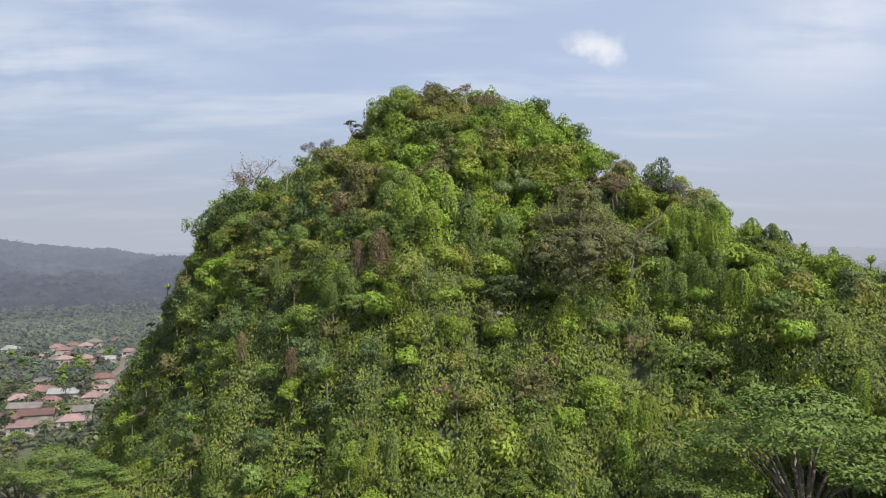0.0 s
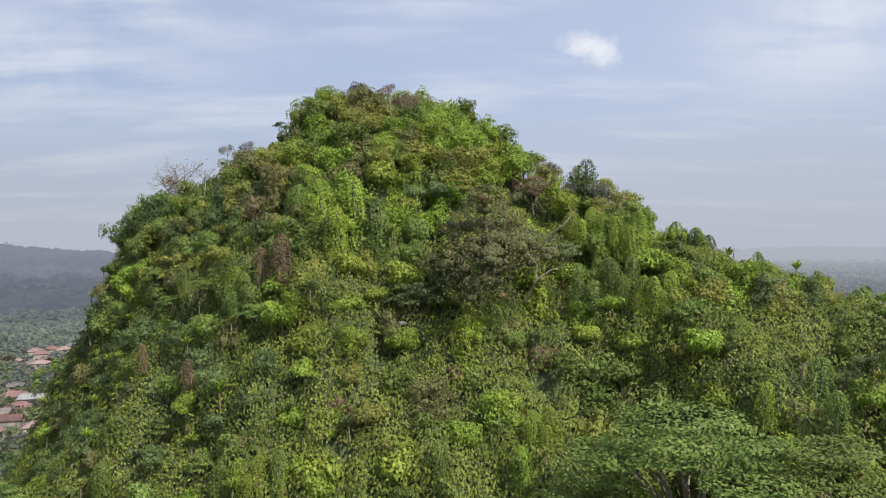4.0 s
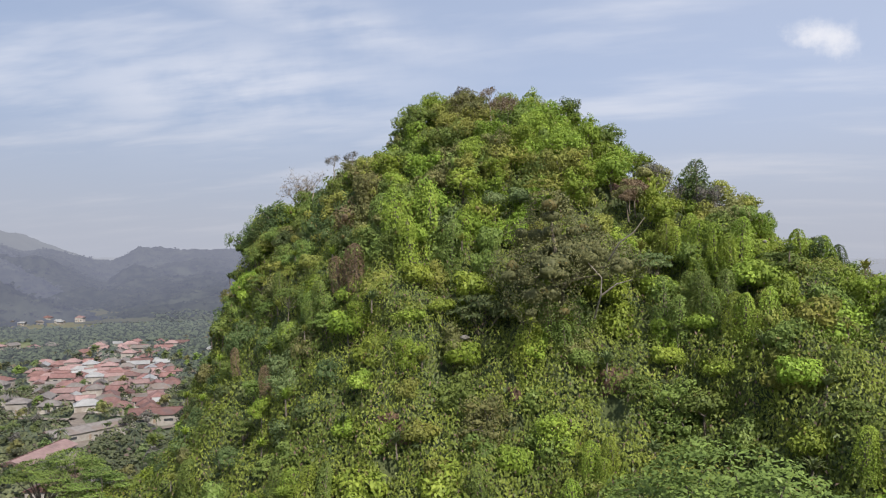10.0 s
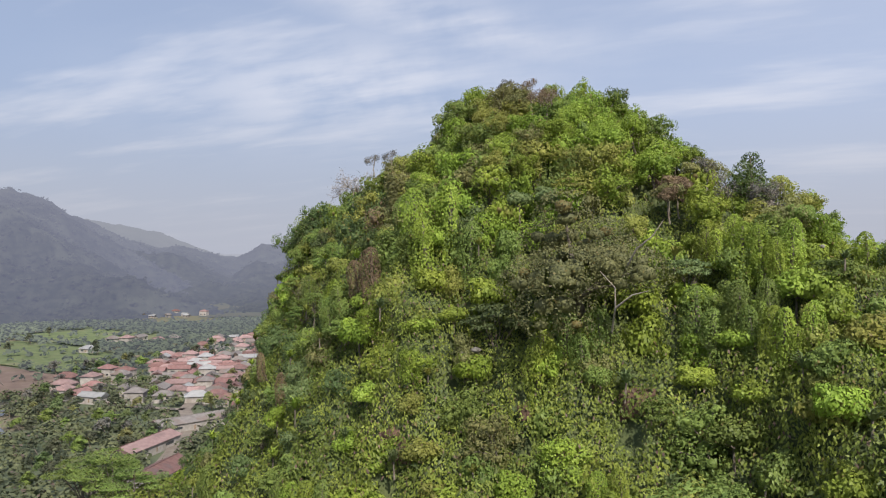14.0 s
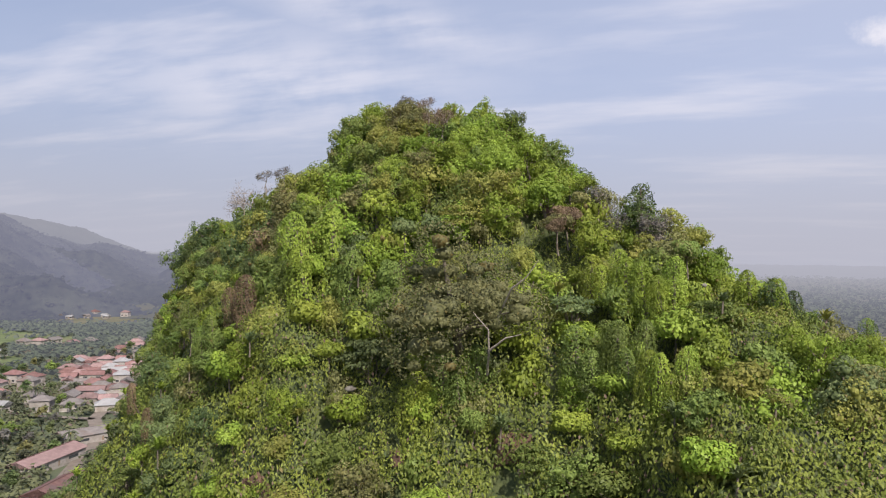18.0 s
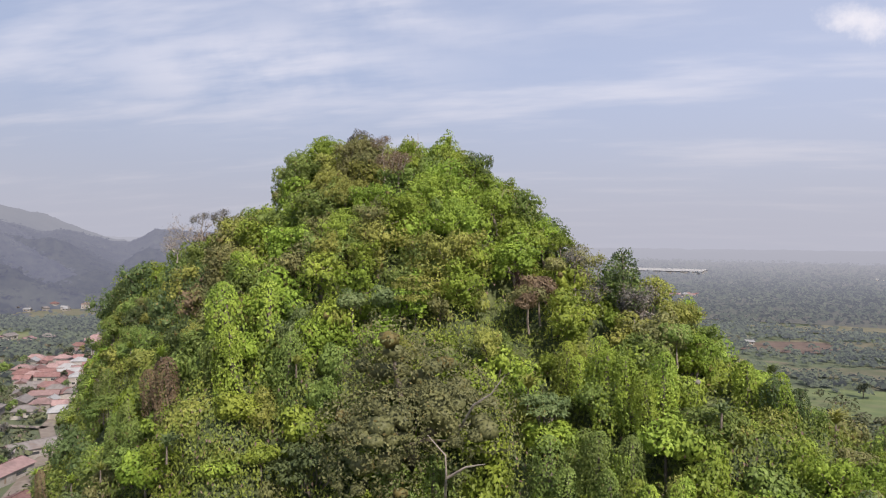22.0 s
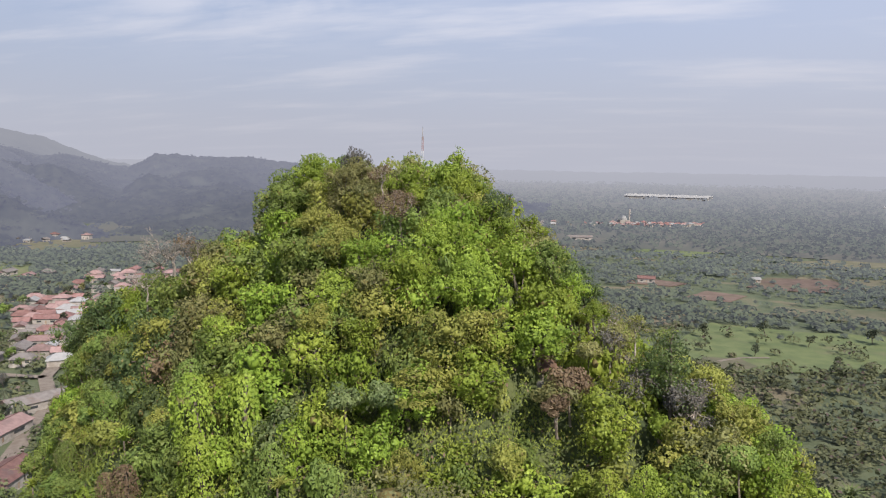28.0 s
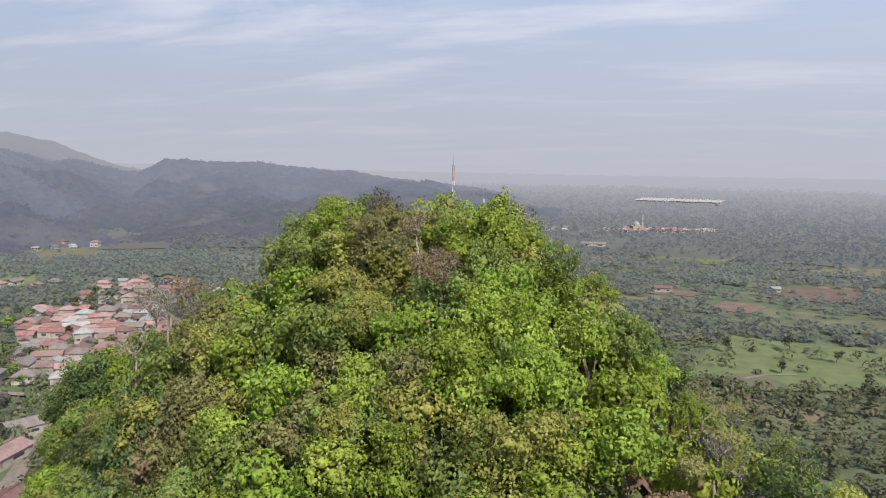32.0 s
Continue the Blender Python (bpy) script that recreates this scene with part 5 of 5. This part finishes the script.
settle(80, [(-230, 1380), (-140, 1400), (-150, 1450), (-230, 1440)], 8, 22, 10, "in the far village", roofs=(1, 4, 3))
settle(81, [(-560, 560), (-500, 600), (-480, 560), (-530, 530)], 5, 22, 10, "in the meadow", roofs=(1, 4, 3))
house(8, 766, 5, HOUSES[4], 2, "in the brown field", "shed")
house(106, 806, 20, HOUSES[3], 4, "in the brown field", "shed")
house(-100, 1150, 8, LONG[0], 3, "in the far plain", "shed")
house(600, 2460, 20, LONG[1], 4, "in the far plain", "shed")


def far_landmarks():
    bm = bmesh.new()
    v = [bm.verts.new(p) for p in ((-132, 0, 8), (132, 0, 8), (132, 10, 12.5), (-132, 10, 12.5), (132, 20, 8), (-132, 20, 8))]
    bm.faces.new((v[0], v[1], v[2], v[3]))
    bm.faces.new((v[3], v[2], v[4], v[5]))
    roof = bm_mesh("roof", bm)
    bm = bmesh.new()
    box(bm, -130, 130, -58, 58, -1, 8)
    hall = new("factory_hall")
    hall.matrix_basis = pose(5, 2620, G1 + 5.0, 0, 0, -9)
    link_part("wall", bm_mesh("wall", bm), hall, CONCRETE)
    for i in range(6):
        link_part("roof", roof, hall, TILE[4]).location = (0, -60 + 20 * i, 0)
    tagged(hall, "very long factory hall with white metal roofs", "factory")
    bm = bmesh.new()
    box(bm, -9, 9, -9, 9, -1, 9)
    mosque = new("mosque")
    mosque.matrix_basis = pose(-60, 1465, G1 + 0.4, 0, 0, 20)
    link_part("wall", bm_mesh("wall", bm), mosque, PLASTER)
    bm = bmesh.new()
    bmesh.ops.create_uvsphere(bm, u_segments=16, v_segments=10, radius=6)
    for v in bm.verts:
        v.co.z = max(v.co.z, -1) * 1.15 + 10
    link_part("dome", bm_mesh("dome", bm), mosque, TILE[4])
    link_part("minaret", join_tubes("minaret", [tube([(11, 0, -1), (11, 0, 22), (11, 0, 25), (11, 0, 30)], [1.7, 1.5, 1.9, 0.1], 8)]), mosque, PLASTER)
    tagged(mosque, "white mosque with dome and slim minaret", "mosque")
    # lattice masts behind the top of the hill
    red, white = (rough_material(n, a, b, 3.0, rough=0.5) for n, a, b in (("red_mast_paint", (0.24, 0.13, 0.115), (0.30, 0.17, 0.15)), ("white_mast_paint", (0.52, 0.52, 0.52), (0.62, 0.62, 0.62))))
    for x, y, foot, top, w, bands, says in ((-4.1, 152.5, 90, 110.2, 0.14, 10, "thin red and white lattice antenna mast on the hill top"), (1.3, 147.5, 88, 106.2, 0.08, 1, "thin white steel pole on the hill top")):
        mast = new("antenna_mast")
        mast.location = (x, y, foot)
        h = top - foot
        for b in range(bands):
            z0, z1 = h * b / bands, h * (b + 1) / bands
            bits = [tube([(w * math.cos(a), w * math.sin(a), z0), (w * math.cos(a), w * math.sin(a), z1)], [0.032, 0.032], 5) for a in (0.5, 2.6, 4.7)]
            steps = max(2, int((z1 - z0) / 0.8))
            for i in range(steps):
                a0, a1 = (0.5, 2.6, 4.7)[i % 3], (0.5, 2.6, 4.7)[(i + 1) % 3]
                e0, e1 = z0 + (z1 - z0) * i / steps, z0 + (z1 - z0) * (i + 1) / steps
                bits.append(tube([(w * math.cos(a0), w * math.sin(a0), e0), (w * math.cos(a1), w * math.sin(a1), e1)], [0.025, 0.025], 4))
            link_part("mast_section", join_tubes("mast_section", bits), mast, red if bands > 1 and b % 2 else white)
        link_part("rod", join_tubes("rod", [tube([(0, 0, h - 0.5), (0, 0, h + 1.4)], [0.05, 0.03], 5)]), mast, PALEBARK)
        tagged(mast, says, "antenna")


far_landmarks()


# ---- trees of the plain ----
def palm_kind(seed):
    rng = np.random.default_rng(seed)
    out = []
    for i in range(17):
        a, lift = i * 2.4, rng.uniform(-0.2, 0.9)
        d, s = np.array([math.cos(a), math.sin(a), 0]), np.array([-math.sin(a), math.cos(a), 0])
        p = [np.array([0, 0, 3.0]) + d * f + np.array([0, 0, lift * f - 0.75 * f * f]) for f in (0, 0.35, 0.7, 1.05)]
        for q, r, w in zip(p, p[1:], (0.10, 0.16, 0.12)):
            drop = np.array([0, 0, -0.08])
            out += [q, q + s * w + drop, r + s * w + drop, r, q, r, r - s * w + drop, q - s * w + drop]
    trunk = join_tubes("trunk", [tube([(0, 0, -0.3), (0.08, 0, 1.5), (0, 0, 3.0)], [0.07, 0.05, 0.045], 6)])
    return trunk, quad_mesh("fronds", np.array(out))


KINDS["garden"] = ([broad_kind(s, 340, 0.27, boughs=7) for s in (26, 27, 28)], 2.0, "garden_tree", "crown", "trunk")
KINDS["palm"] = ([palm_kind(s) for s in (29, 30)], 3.0, "coconut_palm", "fronds", "trunk")
SAYS["garden"], SAYS["palm"] = "{} round tree on the plain by the village", "tall {} coconut palm on the plain"
LEAF["dusty"] = leaf_material("leaf_dusty_green", (0.060, 0.085, 0.050), (0.115, 0.135, 0.080), dryness=0.04, scale=0.08)
TONES["dusty"] = "dusty green"


def open_ground(x, y, gap=8.5, stray=0.0):
    ok = np.hypot(x - PEAK[0], y - PEAK[1]) > 92
    lone = np.random.default_rng(5).random(len(x)) < stray
    for poly in FIELDS:
        ok &= ~inside(x, y, poly) | lone & (poly is not PADDY)
    for a, b in BUILT:
        ok &= (x - a) ** 2 + (y - b) ** 2 > gap * gap
    for line in ROADS:
        for (x0, y0), (x1, y1) in zip(line, line[1:]):
            d2 = (x1 - x0) ** 2 + (y1 - y0) ** 2
            t = np.clip(((x - x0) * (x1 - x0) + (y - y0) * (y1 - y0)) / d2, 0, 1)
            ok &= np.hypot(x - x0 - t * (x1 - x0), y - y0 - t * (y1 - y0)) > 5.5
    return ok


ROADS = [[(-168, 215), (-222, 300), (-255, 330), (-318, 420), (-385, 525), (-450, 660)], [(-236, 312), (-186, 345), (-180, 400), (-222, 520), (-250, 610)], [(-255, 330), (-345, 330), (-385, 420)]]


def garden_trees():
    rng = np.random.default_rng(91)
    x, y = rng.uniform(-430, -140, 3000), rng.uniform(190, 560, 3000)
    ok = open_ground(x, y, 7.0)
    taken = []
    for a, b in zip(x[ok], y[ok]):
        if len(taken) >= 260:
            break
        if math.hypot(a, b) < 235 or any((a - c) ** 2 + (b - d) ** 2 < 64 for c, d in taken):
            continue
        taken.append((a, b))
        if rng.random() < 0.12:
            r = rng.uniform(2.4, 3.2)
            plant("palm", "dusty", a, b, G1 + 3 * r, r)
        else:
            r = rng.uniform(2.6, 4.6)
            plant("garden", ("dusty", "dusty", "dark", "mid", "blue", "grey", "olive")[rng.integers(7)], a, b, G1 + 1.2 * r, r, 0.8)
    return taken


GARDEN = garden_trees()
for x, y, r in ((52, 540, 4.0), (88, 556, 4.5), (78, 500, 3.0), (112, 536, 3.2), (150, 560, 4.2), (-510, 495, 4), (-560, 450, 4), (-600, 500, 4.5), (-480, 470, 4), (-650, 560, 4)):
    plant("garden", "dusty", x, y, G1 + 1.4 * r, r, 0.9)


def woods(name, seed, count, az, r, size, sprays, card, mat, label, clear, density):
    """Far woods: many small crowns, each a heap of leafy boughs."""
    rng = np.random.default_rng(seed)
    a = np.radians(rng.uniform(*az, count))
    d = np.sqrt(rng.uniform(r[0] ** 2, r[1] ** 2, count))
    x, y = -d * np.sin(a), d * np.cos(a)
    belt = bumps(x / 70, y / 45, 0 * x, seed) + 0.6 * bumps(x / 26, y / 18, 0 * x, seed + 1)
    ok = open_ground(x, y, clear, 0.09) & (belt > rng.uniform(-1.2, 0.9, count) - density)
    for p in range(0, len(GARDEN)):
        ok &= (x - GARDEN[p][0]) ** 2 + (y - GARDEN[p][1]) ** 2 > 30
    x, y = x[ok], y[ok]
    n = len(x)
    s = rng.uniform(*size, n) * np.where(rng.random(n) < 0.35, 0.55, 1)
    k = rng.integers(0, n, n * sprays)
    u = unit(rng.normal(size=(len(k), 3)))
    u[:, 2] = np.abs(u[:, 2]) * 0.95 - 0.2
    lump = 1 + 0.3 * bumps(u[:, 0] * 2 + k, u[:, 1] * 2, u[:, 2] * 2, seed + 2)
    rise = 26 * np.clip((np.hypot(x[k], y[k]) - 2200) / 2600, 0, 1) ** 1.2
    p = np.stack((x[k], y[k], G1 + s[k] * 0.7 + rise), 1) + u * (s[k] * lump)[:, None] * [1, 1, 0.85]
    ob = new(name, quad_mesh(name, cards(rng, p, unit(u * [0.6, 0.6, 1] + [0, 0, 0.6]), card, 0.32)))
    ob.data.materials.append(mat)
    tagged(ob, label, "woods", kind="stuff")


NEARWOOD = leaf_material("plain_woods", (0.088, 0.118, 0.058), (0.170, 0.200, 0.100), (0.15, 0.115, 0.10), 0.06, 0.03)
# these three carry painted haze: emission that grows with distance
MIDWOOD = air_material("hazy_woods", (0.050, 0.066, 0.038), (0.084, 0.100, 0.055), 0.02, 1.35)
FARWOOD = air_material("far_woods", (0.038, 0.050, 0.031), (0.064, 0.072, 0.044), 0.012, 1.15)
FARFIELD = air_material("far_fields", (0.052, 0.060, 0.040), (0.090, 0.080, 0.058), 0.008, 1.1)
# belts of the plain: near and far edge
BELTS = [(1000, 1400), (1400, 1950), (1950, 2800), (2800, 4400)]


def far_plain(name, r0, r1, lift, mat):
    """A sheet over the floor of the far plain, pale with painted haze."""
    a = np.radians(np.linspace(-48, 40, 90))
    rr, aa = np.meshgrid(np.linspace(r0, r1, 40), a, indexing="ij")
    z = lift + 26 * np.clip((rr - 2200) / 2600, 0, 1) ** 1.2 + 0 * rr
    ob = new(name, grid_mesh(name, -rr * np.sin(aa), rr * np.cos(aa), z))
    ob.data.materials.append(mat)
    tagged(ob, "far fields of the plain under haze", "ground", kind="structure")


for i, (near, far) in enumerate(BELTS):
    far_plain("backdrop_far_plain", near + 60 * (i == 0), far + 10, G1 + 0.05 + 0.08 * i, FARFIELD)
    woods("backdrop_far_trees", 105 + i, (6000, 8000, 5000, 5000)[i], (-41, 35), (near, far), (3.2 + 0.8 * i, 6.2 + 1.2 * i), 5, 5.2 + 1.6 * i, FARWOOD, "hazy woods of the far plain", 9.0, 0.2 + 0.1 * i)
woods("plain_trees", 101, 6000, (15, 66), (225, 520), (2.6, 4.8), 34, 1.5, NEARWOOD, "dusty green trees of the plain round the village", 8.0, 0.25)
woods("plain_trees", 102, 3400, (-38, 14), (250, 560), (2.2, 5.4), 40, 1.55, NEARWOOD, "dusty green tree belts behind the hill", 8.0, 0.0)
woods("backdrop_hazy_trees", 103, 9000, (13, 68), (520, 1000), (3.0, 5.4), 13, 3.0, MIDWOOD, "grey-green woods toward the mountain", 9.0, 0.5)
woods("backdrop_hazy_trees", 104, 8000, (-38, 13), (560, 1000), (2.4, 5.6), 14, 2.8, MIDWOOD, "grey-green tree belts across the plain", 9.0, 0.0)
